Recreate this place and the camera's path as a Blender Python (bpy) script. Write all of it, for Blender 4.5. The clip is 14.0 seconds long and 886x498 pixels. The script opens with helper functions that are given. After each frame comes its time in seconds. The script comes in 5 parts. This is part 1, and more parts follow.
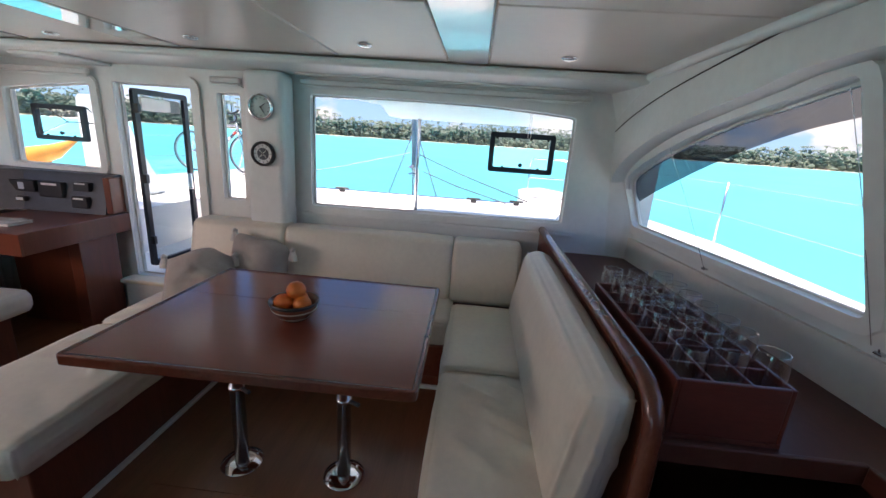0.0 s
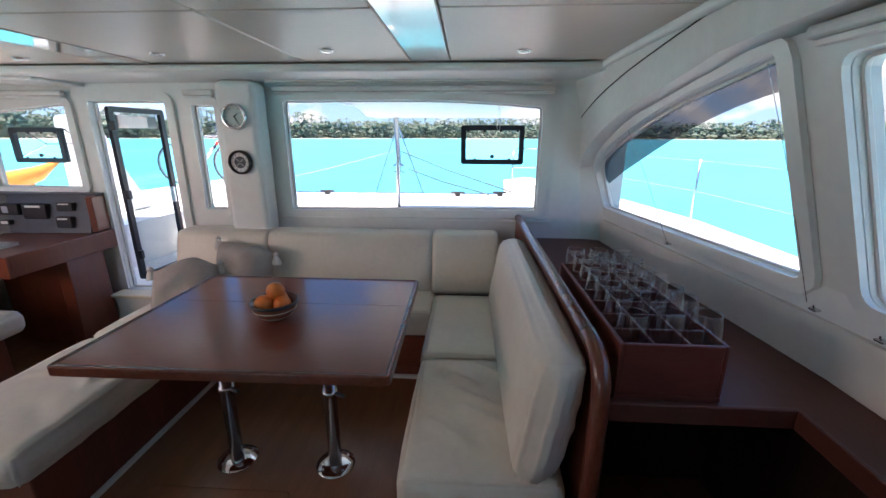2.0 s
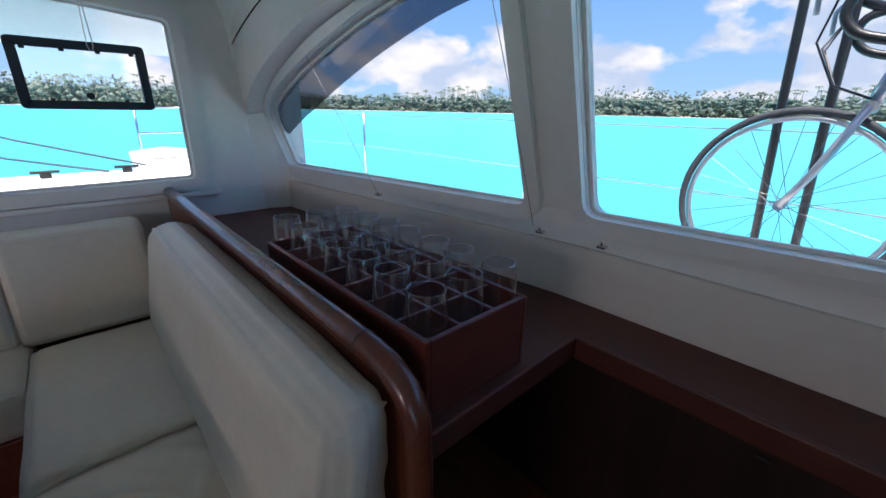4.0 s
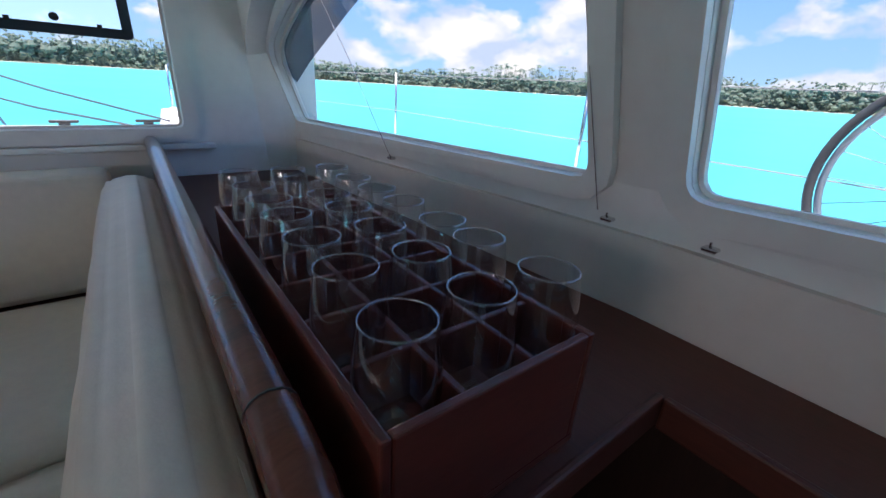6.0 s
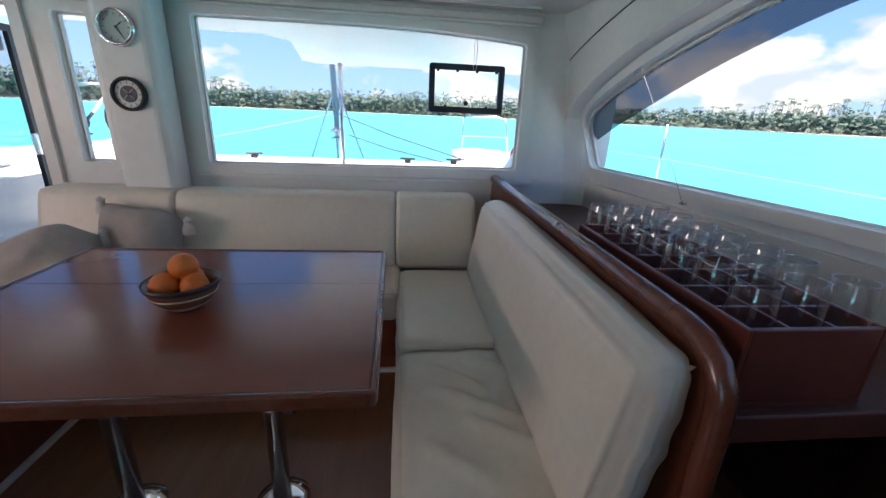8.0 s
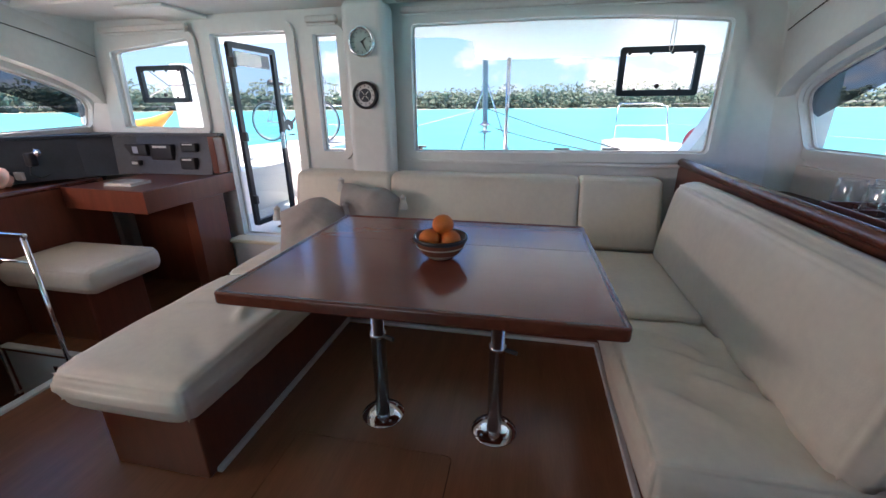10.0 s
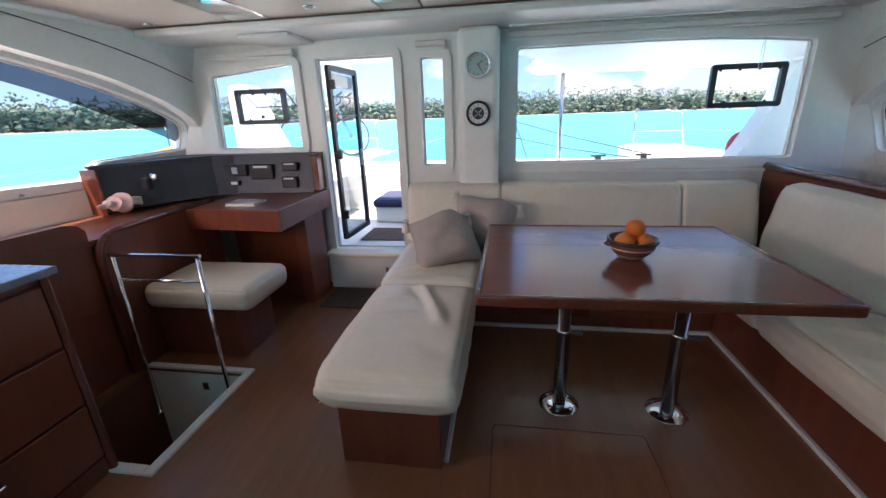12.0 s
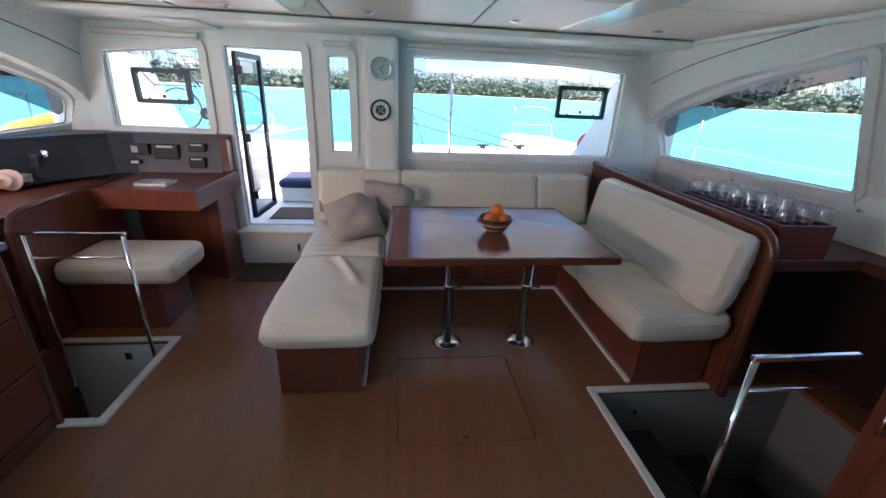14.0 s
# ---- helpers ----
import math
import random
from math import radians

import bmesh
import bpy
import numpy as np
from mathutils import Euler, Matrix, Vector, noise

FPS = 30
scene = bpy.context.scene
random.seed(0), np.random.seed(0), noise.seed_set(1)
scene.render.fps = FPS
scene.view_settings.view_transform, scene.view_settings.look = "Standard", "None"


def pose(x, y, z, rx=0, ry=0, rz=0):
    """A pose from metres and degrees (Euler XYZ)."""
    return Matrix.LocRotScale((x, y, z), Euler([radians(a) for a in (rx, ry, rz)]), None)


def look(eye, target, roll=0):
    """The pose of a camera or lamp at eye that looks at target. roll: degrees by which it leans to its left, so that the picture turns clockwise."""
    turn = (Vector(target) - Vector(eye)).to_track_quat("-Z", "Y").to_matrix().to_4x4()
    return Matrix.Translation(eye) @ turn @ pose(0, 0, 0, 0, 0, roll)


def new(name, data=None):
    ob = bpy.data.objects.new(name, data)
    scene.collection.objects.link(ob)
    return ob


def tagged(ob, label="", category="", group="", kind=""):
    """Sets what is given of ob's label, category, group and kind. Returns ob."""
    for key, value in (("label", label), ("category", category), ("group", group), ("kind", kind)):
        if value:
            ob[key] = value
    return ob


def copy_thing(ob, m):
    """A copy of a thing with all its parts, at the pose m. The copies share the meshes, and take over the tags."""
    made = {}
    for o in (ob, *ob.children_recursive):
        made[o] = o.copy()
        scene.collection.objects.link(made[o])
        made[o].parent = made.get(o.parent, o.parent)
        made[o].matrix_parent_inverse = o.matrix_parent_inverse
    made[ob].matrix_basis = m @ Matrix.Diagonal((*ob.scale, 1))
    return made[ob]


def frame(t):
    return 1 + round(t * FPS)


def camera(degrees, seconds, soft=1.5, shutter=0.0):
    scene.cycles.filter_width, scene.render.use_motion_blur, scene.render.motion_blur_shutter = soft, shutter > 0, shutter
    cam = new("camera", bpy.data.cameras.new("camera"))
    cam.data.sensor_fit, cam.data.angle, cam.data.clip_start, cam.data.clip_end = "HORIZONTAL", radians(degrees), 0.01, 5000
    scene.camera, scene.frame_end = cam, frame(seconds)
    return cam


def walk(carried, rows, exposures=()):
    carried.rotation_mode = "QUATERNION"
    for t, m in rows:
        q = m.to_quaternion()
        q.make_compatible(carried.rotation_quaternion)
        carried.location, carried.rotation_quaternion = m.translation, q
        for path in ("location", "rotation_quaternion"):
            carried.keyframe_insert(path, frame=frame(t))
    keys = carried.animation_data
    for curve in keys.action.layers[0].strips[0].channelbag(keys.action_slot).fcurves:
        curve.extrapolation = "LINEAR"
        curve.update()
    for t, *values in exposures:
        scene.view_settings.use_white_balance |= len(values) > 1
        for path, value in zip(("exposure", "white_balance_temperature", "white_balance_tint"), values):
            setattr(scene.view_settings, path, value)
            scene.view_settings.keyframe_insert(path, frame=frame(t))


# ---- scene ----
cam = camera(96, 14.0)
PATH = [
    (0, 0.152, -1.101, 1.538, 74.75, -3.89, 4.96),
    (0.5, 0.194, -1.165, 1.570, 74.35, -2.26, 15.53),
    (1, 0.232, -1.216, 1.573, 74.95, -1.67, 20.09),
    (1.5, 0.278, -1.236, 1.566, 75.25, -1.23, 16.89),
    (2, 0.274, -1.175, 1.546, 74.20, -0.17, 3.37),
    (2.5, 0.219, -1.031, 1.498, 72.96, 0.72, -19.14),
    (3, 0.222, -0.887, 1.442, 72.35, 0.16, -39.98),
    (3.2, 0.214, -0.832, 1.439, 72.56, -0.47, -42.91),
    (5.3, 0.558, -0.368, 1.263, 67.57, -2.06, -39.29),
    (5.5, 0.565, -0.360, 1.267, 67.30, -2.29, -38.41),
    (6, 0.601, -0.356, 1.258, 67.68, -3.33, -36.73),
    (6.5, 0.527, -0.382, 1.275, 68.97, -3.52, -32.92),
    (7, 0.359, -0.471, 1.317, 71.20, -3.35, -25.88),
    (7.5, 0.179, -0.601, 1.345, 72.18, -2.74, -15.73),
    (8, 0.075, -0.734, 1.341, 71.27, -2.46, -5.52),
    (8.5, 0.005, -0.858, 1.301, 70.28, -2.64, 2.90),
    (9, -0.073, -0.905, 1.275, 70.21, -1.11, 8.42),
    (9.2, -0.075, -0.916, 1.281, 69.66, -0.38, 11.67),
    (11.5, -0.978, -1.161, 1.313, 72.18, 1.83, 9.95),
    (12, -1.118, -1.291, 1.360, 71.51, 1.81, 8.30),
    (12.5, -1.157, -1.522, 1.432, 71.57, 2.00, 6.22),
    (13, -1.154, -1.700, 1.496, 71.25, 1.49, 3.44),
    (13.5, -1.134, -1.769, 1.506, 70.26, 0.40, -0.76),
    (14, -1.141, -1.814, 1.522, 68.52, -2.46, -5.71),
]
walk(cam, [(t, pose(x, y, z, rx, ry, rz)) for t, x, y, z, rx, ry, rz in PATH],
     [(0, 1.58, 7800, 28), (1.5, 1.81, 7850, 28), (2, 1.77, 7700, 28), (2.5, 1.55, 7250, 25), (3, 1.2, 6900, 23), (5.5, 1.4, 6950, 24), (6.5, 1.4, 6950, 24), (7.5, 1.52, 7250, 25), (8.5, 1.78, 7600, 26), (9, 1.84, 7700, 27), (12.5, 1.86, 7500, 26), (14, 1.9, 7450, 26)])

# ---- world and sun ----
world = bpy.data.worlds.new("world")
scene.world = world
scene.cycles.transparent_max_bounces = 32
world.use_nodes = True
wn = world.node_tree
sky = wn.nodes.new("ShaderNodeTexSky")
sky.sky_type = "NISHITA"
sky.sun_disc = False
sky.sun_elevation = radians(72)
sky.sun_rotation = radians(-130)
sky.air_density, sky.dust_density, sky.ozone_density = 1.0, 0.3, 2.0
wn.nodes["Background"].inputs[1].default_value = 0.15
wn.links.new(sky.outputs[0], wn.nodes["Background"].inputs[0])
sun = new("sun", bpy.data.lights.new("sun", "SUN"))
sun.data.energy, sun.data.angle, sun.data.color = 5.0, radians(0.5), (1, 0.95, 0.88)
sun.matrix_basis = look((0, 0, 0), (0.24, 0.19, -0.95))


def opening_light(name, at, target, width, height, watts, color):
    """Daylight that comes in through one of the openings."""
    ob = new(name, bpy.data.lights.new(name, "AREA"))
    ob.data.shape, ob.data.size, ob.data.size_y = "RECTANGLE", width, height
    ob.data.energy, ob.data.color = watts, color
    ob.matrix_basis = look(at, target)


opening_light("daylight_rear_door", (-1.9, -3.22, 1.15), (-1.9, 0, 1.0), 1.3, 1.3, 0.5, (1.0, 0.92, 0.82))
opening_light("daylight_west_window", (-3.80, -1.0, 1.45), (-3.05, -0.35, 0.2), 1.6, 0.5, 11.0, (1.0, 0.86, 0.80))


# ---- materials ----
def material(name, color, rough=0.5, metal=0.0, vary=0.12, scale=6.0, bump=0.0, bump_scale=120.0, stretch=(1, 1, 1), spec=0.5, coat=0.0, dark=None, random_piece=0.0):
    """Principled surface with two scales of variation and a fine relief."""
    m = bpy.data.materials.new(name)
    m.use_nodes = True
    n, l = m.node_tree.nodes, m.node_tree.links
    b = n["Principled BSDF"]
    b.inputs["Roughness"].default_value, b.inputs["Metallic"].default_value = rough, metal
    b.inputs["Specular IOR Level"].default_value = spec
    b.inputs["Coat Weight"].default_value = coat
    b.inputs["Coat Roughness"].default_value = 0.2
    tc, mp = n.new("ShaderNodeTexCoord"), n.new("ShaderNodeMapping")
    mp.inputs["Scale"].default_value = stretch
    l.new(tc.outputs["Object"], mp.inputs["Vector"])
    big, fine, mix = n.new("ShaderNodeTexNoise"), n.new("ShaderNodeTexNoise"), n.new("ShaderNodeMix")
    big.inputs["Scale"].default_value, big.inputs["Detail"].default_value = scale, 5
    fine.inputs["Scale"].default_value, fine.inputs["Detail"].default_value = scale * 9, 4
    for tex in (big, fine):
        l.new(mp.outputs[0], tex.inputs["Vector"])
    both = n.new("ShaderNodeMath")
    both.operation = "MULTIPLY_ADD"
    both.inputs[1].default_value = 0.4
    l.new(fine.outputs[0], both.inputs[0])
    half = n.new("ShaderNodeMath")
    half.operation = "MULTIPLY"
    half.inputs[1].default_value = 0.6
    l.new(big.outputs[0], half.inputs[0])
    l.new(half.outputs[0], both.inputs[2])
    ramp = n.new("ShaderNodeValToRGB")
    low = dark or tuple(c * (1 - vary) for c in color)
    high = tuple(min(1, c * (1 + vary * 0.6)) for c in color)
    ramp.color_ramp.elements[0].position, ramp.color_ramp.elements[0].color = 0.36, (*low, 1)
    ramp.color_ramp.elements[1].position, ramp.color_ramp.elements[1].color = 0.64, (*high, 1)
    l.new(both.outputs[0], ramp.inputs[0])
    out = ramp.outputs[0]
    if random_piece:
        info, hsv, ma = n.new("ShaderNodeObjectInfo"), n.new("ShaderNodeHueSaturation"), n.new("ShaderNodeMapRange")
        ma.inputs[3].default_value, ma.inputs[4].default_value = 1 - random_piece, 1 + random_piece
        l.new(info.outputs["Random"], ma.inputs[0])
        l.new(ma.outputs[0], hsv.inputs["Value"])
        l.new(out, hsv.inputs["Color"])
        out = hsv.outputs[0]
    l.new(out, b.inputs["Base Color"])
    rr = n.new("ShaderNodeMapRange")
    rr.inputs[3].default_value, rr.inputs[4].default_value = max(0.02, rough - 0.02), min(1, rough + 0.02)
    l.new(big.outputs[0], rr.inputs[0])
    l.new(rr.outputs[0], b.inputs["Roughness"])
    if bump:
        bt, bp = n.new("ShaderNodeTexNoise"), n.new("ShaderNodeBump")
        bt.inputs["Scale"].default_value, bt.inputs["Detail"].default_value = bump_scale, 3
        l.new(mp.outputs[0], bt.inputs["Vector"])
        bp.inputs["Strength"].default_value, bp.inputs["Distance"].default_value = bump, 0.002
        l.new(bt.outputs[0], bp.inputs["Height"])
        l.new(bp.outputs[0], b.inputs["Normal"])
    return m


def pane_material(name, tint, gloss=1.0):
    m = bpy.data.materials.new(name)
    m.use_nodes = True
    n, l = m.node_tree.nodes, m.node_tree.links
    n.remove(n["Principled BSDF"])
    tr, gl, mx, fr, mu = (n.new("ShaderNode" + k) for k in ("BsdfTransparent", "BsdfGlossy", "MixShader", "LayerWeight", "Math"))
    tr.inputs[0].default_value = (*tint, 1)
    gl.inputs["Roughness"].default_value = 0.02
    mu.operation = "POWER"
    mu.inputs[1].default_value = 4.0
    l.new(fr.outputs["Facing"], mu.inputs[0])
    fac = n.new("ShaderNodeMapRange")
    fac.inputs[3].default_value, fac.inputs[4].default_value = 0.04 * gloss, gloss
    l.new(mu.outputs[0], fac.inputs[0])
    l.new(fac.outputs[0], mx.inputs[0])
    l.new(tr.outputs[0], mx.inputs[1])
    l.new(gl.outputs[0], mx.inputs[2])
    l.new(mx.outputs[0], n["Material Output"].inputs[0])
    return m


M_GEL = material("white_gelcoat", (0.80, 0.82, 0.80), 0.35, vary=0.05, scale=2.5, bump=0.06, bump_scale=40)
M_VINYL_WALL = material("wall_vinyl", (0.74, 0.75, 0.72), 0.55, vary=0.06, scale=3, bump=0.25, bump_scale=260)
M_LINING = material("lining_vinyl", (0.74, 0.70, 0.65), 0.55, vary=0.05, scale=3, bump=0.25, bump_scale=260)
M_CEIL = material("ceiling_vinyl", (0.74, 0.66, 0.59), 0.38, vary=0.03, scale=2, bump=0.03, bump_scale=200)
M_CEIL_GLOSS = material("ceiling_gloss_panel", (0.80, 0.79, 0.77), 0.08, vary=0.03, scale=2, spec=0.9, coat=0.6)
M_MIRROR = material("mirror_acrylic", (0.62, 0.60, 0.58), 0.07, metal=0.75, vary=0.03, scale=2)
M_SEAM = material("dark_seam", (0.05, 0.045, 0.04), 0.8)
M_CHERRY = material("cherry_veneer", (0.165, 0.043, 0.023), 0.30, vary=0.2, scale=3.5, bump=0.04, bump_scale=90, stretch=(6, 6, 0.6), coat=0.2)
M_CHERRY_H = material("cherry_veneer_flat", (0.165, 0.045, 0.024), 0.30, vary=0.18, scale=3.5, bump=0.04, bump_scale=90, stretch=(6, 0.7, 6), coat=0.2)
M_TABLE = material("varnished_cherry", (0.225, 0.055, 0.032), 0.17, vary=0.05, scale=3, stretch=(0.7, 4, 1), spec=0.7)
M_EDGE = material("solid_cherry_edge", (0.15, 0.04, 0.022), 0.25, vary=0.3, scale=5, stretch=(1, 6, 1), coat=0.5)
M_FLOOR = material("cabin_sole_laminate", (0.25, 0.10, 0.051), 0.26, vary=0.13, scale=2.6, stretch=(7, 0.5, 1))
M_CUSHION = material("cream_vinyl_upholstery", (0.73, 0.665, 0.56), 0.42, vary=0.07, scale=4, bump=0.25, bump_scale=180)
M_PIPE = material("cushion_piping", (0.60, 0.57, 0.50), 0.6)
M_LINEN = material("taupe_linen", (0.41, 0.36, 0.325), 0.9, vary=0.1, scale=14, bump=0.6, bump_scale=420)
M_TASSEL = material("cotton_tassel", (0.62, 0.60, 0.56), 0.9, vary=0.15, scale=30)
M_STEEL = material("polished_steel", (0.60, 0.60, 0.61), 0.24, metal=1.0, vary=0.05)
M_CHROME = material("chrome_trim", (0.85, 0.85, 0.86), 0.08, metal=1.0, vary=0.03)
M_TRIM = material("white_plastic_trim", (0.72, 0.71, 0.68), 0.4, vary=0.08)
M_BLACK = material("black_anodised", (0.018, 0.019, 0.022), 0.4, vary=0.2)
M_HATCH = material("blue_black_frame", (0.022, 0.034, 0.05), 0.4, vary=0.15)
# near-black base colour holds the deep shade of the recess and stairwells
M_SHADED_WOOD = material("shade_darkened_wood", (0.030, 0.014, 0.010), 0.5, vary=0.3, scale=4, stretch=(6, 6, 0.6))
M_CRATE = material("crate_cherry", (0.14, 0.032, 0.022), 0.34, vary=0.2, scale=4, stretch=(1, 1, 4), spec=0.5)
M_SHELF = material("dull_dark_cherry", (0.095, 0.027, 0.018), 0.48, vary=0.22, scale=3.5, bump=0.06, bump_scale=90, stretch=(6, 0.7, 6), spec=0.35)
# off-white liner, greyed in its base colour to stand for shade
M_SHADED_LINER = material("shade_greyed_stair_liner", (0.22, 0.22, 0.215), 0.5, vary=0.08)
M_NAVY_PANEL = material("dark_blue_console", (0.035, 0.045, 0.06), 0.45, vary=0.2, scale=5, bump=0.15, bump_scale=200)
M_RUBBER = material("black_rubber", (0.02, 0.02, 0.02), 0.7)
M_GLASS = pane_material("window_pane", (0.66, 0.715, 0.72), 0.12)
M_GLASS_HATCH = pane_material("hatch_pane", (1, 1, 1), 0.3)
M_FRIT = pane_material("tinted_window_band", (0.15, 0.16, 0.18), 0.4)
M_DOOR_GLASS = pane_material("door_pane", (0.46, 0.54, 0.56), 1.0)


# ---- building helpers ----
def empty(name, label, category, group="", at=(0, 0, 0)):
    ob = new(name)
    ob.location = at
    ob.empty_display_size = 0.05
    return tagged(ob, label, category, group)


def mesh_object(name, bm, mat, smooth=False):
    bmesh.ops.recalc_face_normals(bm, faces=bm.faces)
    me = bpy.data.meshes.new(name)
    if smooth:
        for f in bm.faces:
            f.smooth = True
    bm.to_mesh(me)
    bm.free()
    me.materials.append(mat)
    return new(name, me)


def part(name, bm, mat, parent=None, label="", smooth=False):
    """One mesh object, laid under its thing; coordinates are the world's."""
    ob = mesh_object(name, bm, mat, smooth)
    if parent is not None:
        ob.parent = parent
        spot, up = Vector((0, 0, 0)), parent
        while up is not None:
            spot += up.location
            up = up.parent
        ob.data.transform(Matrix.Translation(-spot))
    if label:
        tagged(ob, label)
    return ob


def setting(name, bm, mat, label, category, smooth=False):
    return tagged(part(name, bm, mat, None, "", smooth), label, category, "", "structure")


def box(x0, x1, y0, y1, z0, z1, bevel=0.0, seg=2, bm=None):
    bm = bm or bmesh.new()
    r = bmesh.ops.create_cube(bm, size=1)
    for v in r["verts"]:
        v.co = Vector(((x0 + x1) / 2 + v.co.x * (x1 - x0), (y0 + y1) / 2 + v.co.y * (y1 - y0), (z0 + z1) / 2 + v.co.z * (z1 - z0)))
    if bevel:
        edges = list({e for v in r["verts"] for e in v.link_edges})
        bmesh.ops.bevel(bm, geom=edges, offset=bevel, segments=seg, profile=0.5, affect="EDGES")
    return bm


def tube(points, radius, bm=None, sides=10, closed=False, taper=None):
    """A round bar along a line of points."""
    bm = bm or bmesh.new()
    pts = [Vector(p) for p in points]
    n, rings, side = len(pts), [], None
    for i, p in enumerate(pts):
        if closed:
            d = pts[(i + 1) % n] - pts[i - 1]
        else:
            d = pts[min(i + 1, n - 1)] - pts[max(i - 1, 0)]
        d.normalize()
        if side is None:
            side = d.cross(Vector((0, 0, 1)))
            if side.length < 0.15:
                side = d.cross(Vector((0, 1, 0)))
        side = (side - d * side.dot(d)).normalized()
        up = side.cross(d)
        rad = radius * (taper[i] if taper else 1)
        rings.append([bm.verts.new(p + rad * (math.cos(2 * math.pi * k / sides) * side + math.sin(2 * math.pi * k / sides) * up)) for k in range(sides)])
    for i in range(n if closed else n - 1):
        a, b = rings[i], rings[(i + 1) % n]
        for k in range(sides):
            bm.faces.new((a[k], a[(k + 1) % sides], b[(k + 1) % sides], b[k]))
    if not closed:
        bm.faces.new(rings[0][::-1])
        bm.faces.new(rings[-1])
    return bm


def lathe(profile, at=(0, 0, 0), sides=32, bm=None, axis="z", cap=True):
    """A turned shape from (radius, height) pairs."""
    bm = bm or bmesh.new()
    rings = []
    for r, h in profile:
        ring = []
        for k in range(sides):
            a = 2 * math.pi * k / sides
            p = (r * math.cos(a), r * math.sin(a), h) if axis == "z" else ((r * math.cos(a), -h, r * math.sin(a)) if axis == "y" else (h, r * math.cos(a), r * math.sin(a)))
            ring.append(bm.verts.new(Vector(at) + Vector(p)))
        rings.append(ring)
    for a, b in zip(rings, rings[1:]):
        for k in range(sides):
            bm.faces.new((a[k], a[(k + 1) % sides], b[(k + 1) % sides], b[k]))
    for ring in (rings[0], rings[-1]):
        if cap and (ring[0].co - ring[sides // 2].co).length > 1e-4:
            bm.faces.new(ring)
    return bm


def rounded(points, r, seg=4):
    """A closed outline with its corners rounded."""
    out, n = [], len(points)
    for i in range(n):
        p, a, b = Vector(points[i]), Vector(points[i - 1]), Vector(points[(i + 1) % n])
        da, db = (a - p), (b - p)
        k = min(r, da.length * 0.45, db.length * 0.45)
        s, e = p + da.normalized() * k, p + db.normalized() * k
        for j in range(seg + 1):
            t = j / seg
            out.append(tuple((1 - t) ** 2 * s + 2 * t * (1 - t) * p + t * t * e))
    return out


def sheet(outer, holes, to3d, depth):
    """A plate with real openings: outlines in two coordinates, laid out by to3d and given thickness."""
    bm = bmesh.new()
    edges = []
    for loop in [outer, *holes]:
        vs = [bm.verts.new(to3d(u, v)) for u, v in loop]
        edges += [bm.edges.new((vs[i - 1], vs[i])) for i in range(len(vs))]
    bmesh.ops.triangle_fill(bm, use_beauty=True, use_dissolve=False, edges=edges)
    r = bmesh.ops.extrude_face_region(bm, geom=list(bm.faces))
    bmesh.ops.translate(bm, vec=Vector(depth), verts=[g for g in r["geom"] if isinstance(g, bmesh.types.BMVert)])
    return bm


def curve(points, k=5):
    """A smooth line through the points."""
    out, n = [], len(points)
    for i in range(n - 1):
        p0, p1, p2, p3 = (Vector(points[max(0, min(n - 1, j))]) for j in (i - 1, i, i + 1, i + 2))
        for j in range(k):
            t = j / k
            out.append(tuple(0.5 * (2 * p1 + (p2 - p0) * t + (2 * p0 - 5 * p1 + 4 * p2 - p3) * t * t + (3 * p1 - p0 - 3 * p2 + p3) * t ** 3)))
    return out + [tuple(points[-1])]


def ring_band(outer, inner, to3d, depth):
    """A frame between two outlines with equally many points."""
    bm = bmesh.new()
    a = [bm.verts.new(to3d(*p)) for p in outer]
    b = [bm.verts.new(to3d(*p)) for p in inner]
    n = len(a)
    for i in range(n):
        bm.faces.new((a[i - 1], a[i], b[i], b[i - 1]))
    r = bmesh.ops.extrude_face_region(bm, geom=list(bm.faces))
    bmesh.ops.translate(bm, vec=Vector(depth), verts=[g for g in r["geom"] if isinstance(g, bmesh.types.BMVert)])
    return bm


def grow(loop, d):
    """An outline moved outwards by d (inwards if negative)."""
    n, out = len(loop), []
    area = sum(loop[i - 1][0] * loop[i][1] - loop[i][0] * loop[i - 1][1] for i in range(n))
    s = 1 if area > 0 else -1
    for i in range(n):
        a, p, b = Vector(loop[i - 1]), Vector(loop[i]), Vector(loop[(i + 1) % n])
        t = (b - a).normalized()
        out.append((p.x + s * d * t.y, p.y - s * d * t.x))
    return out


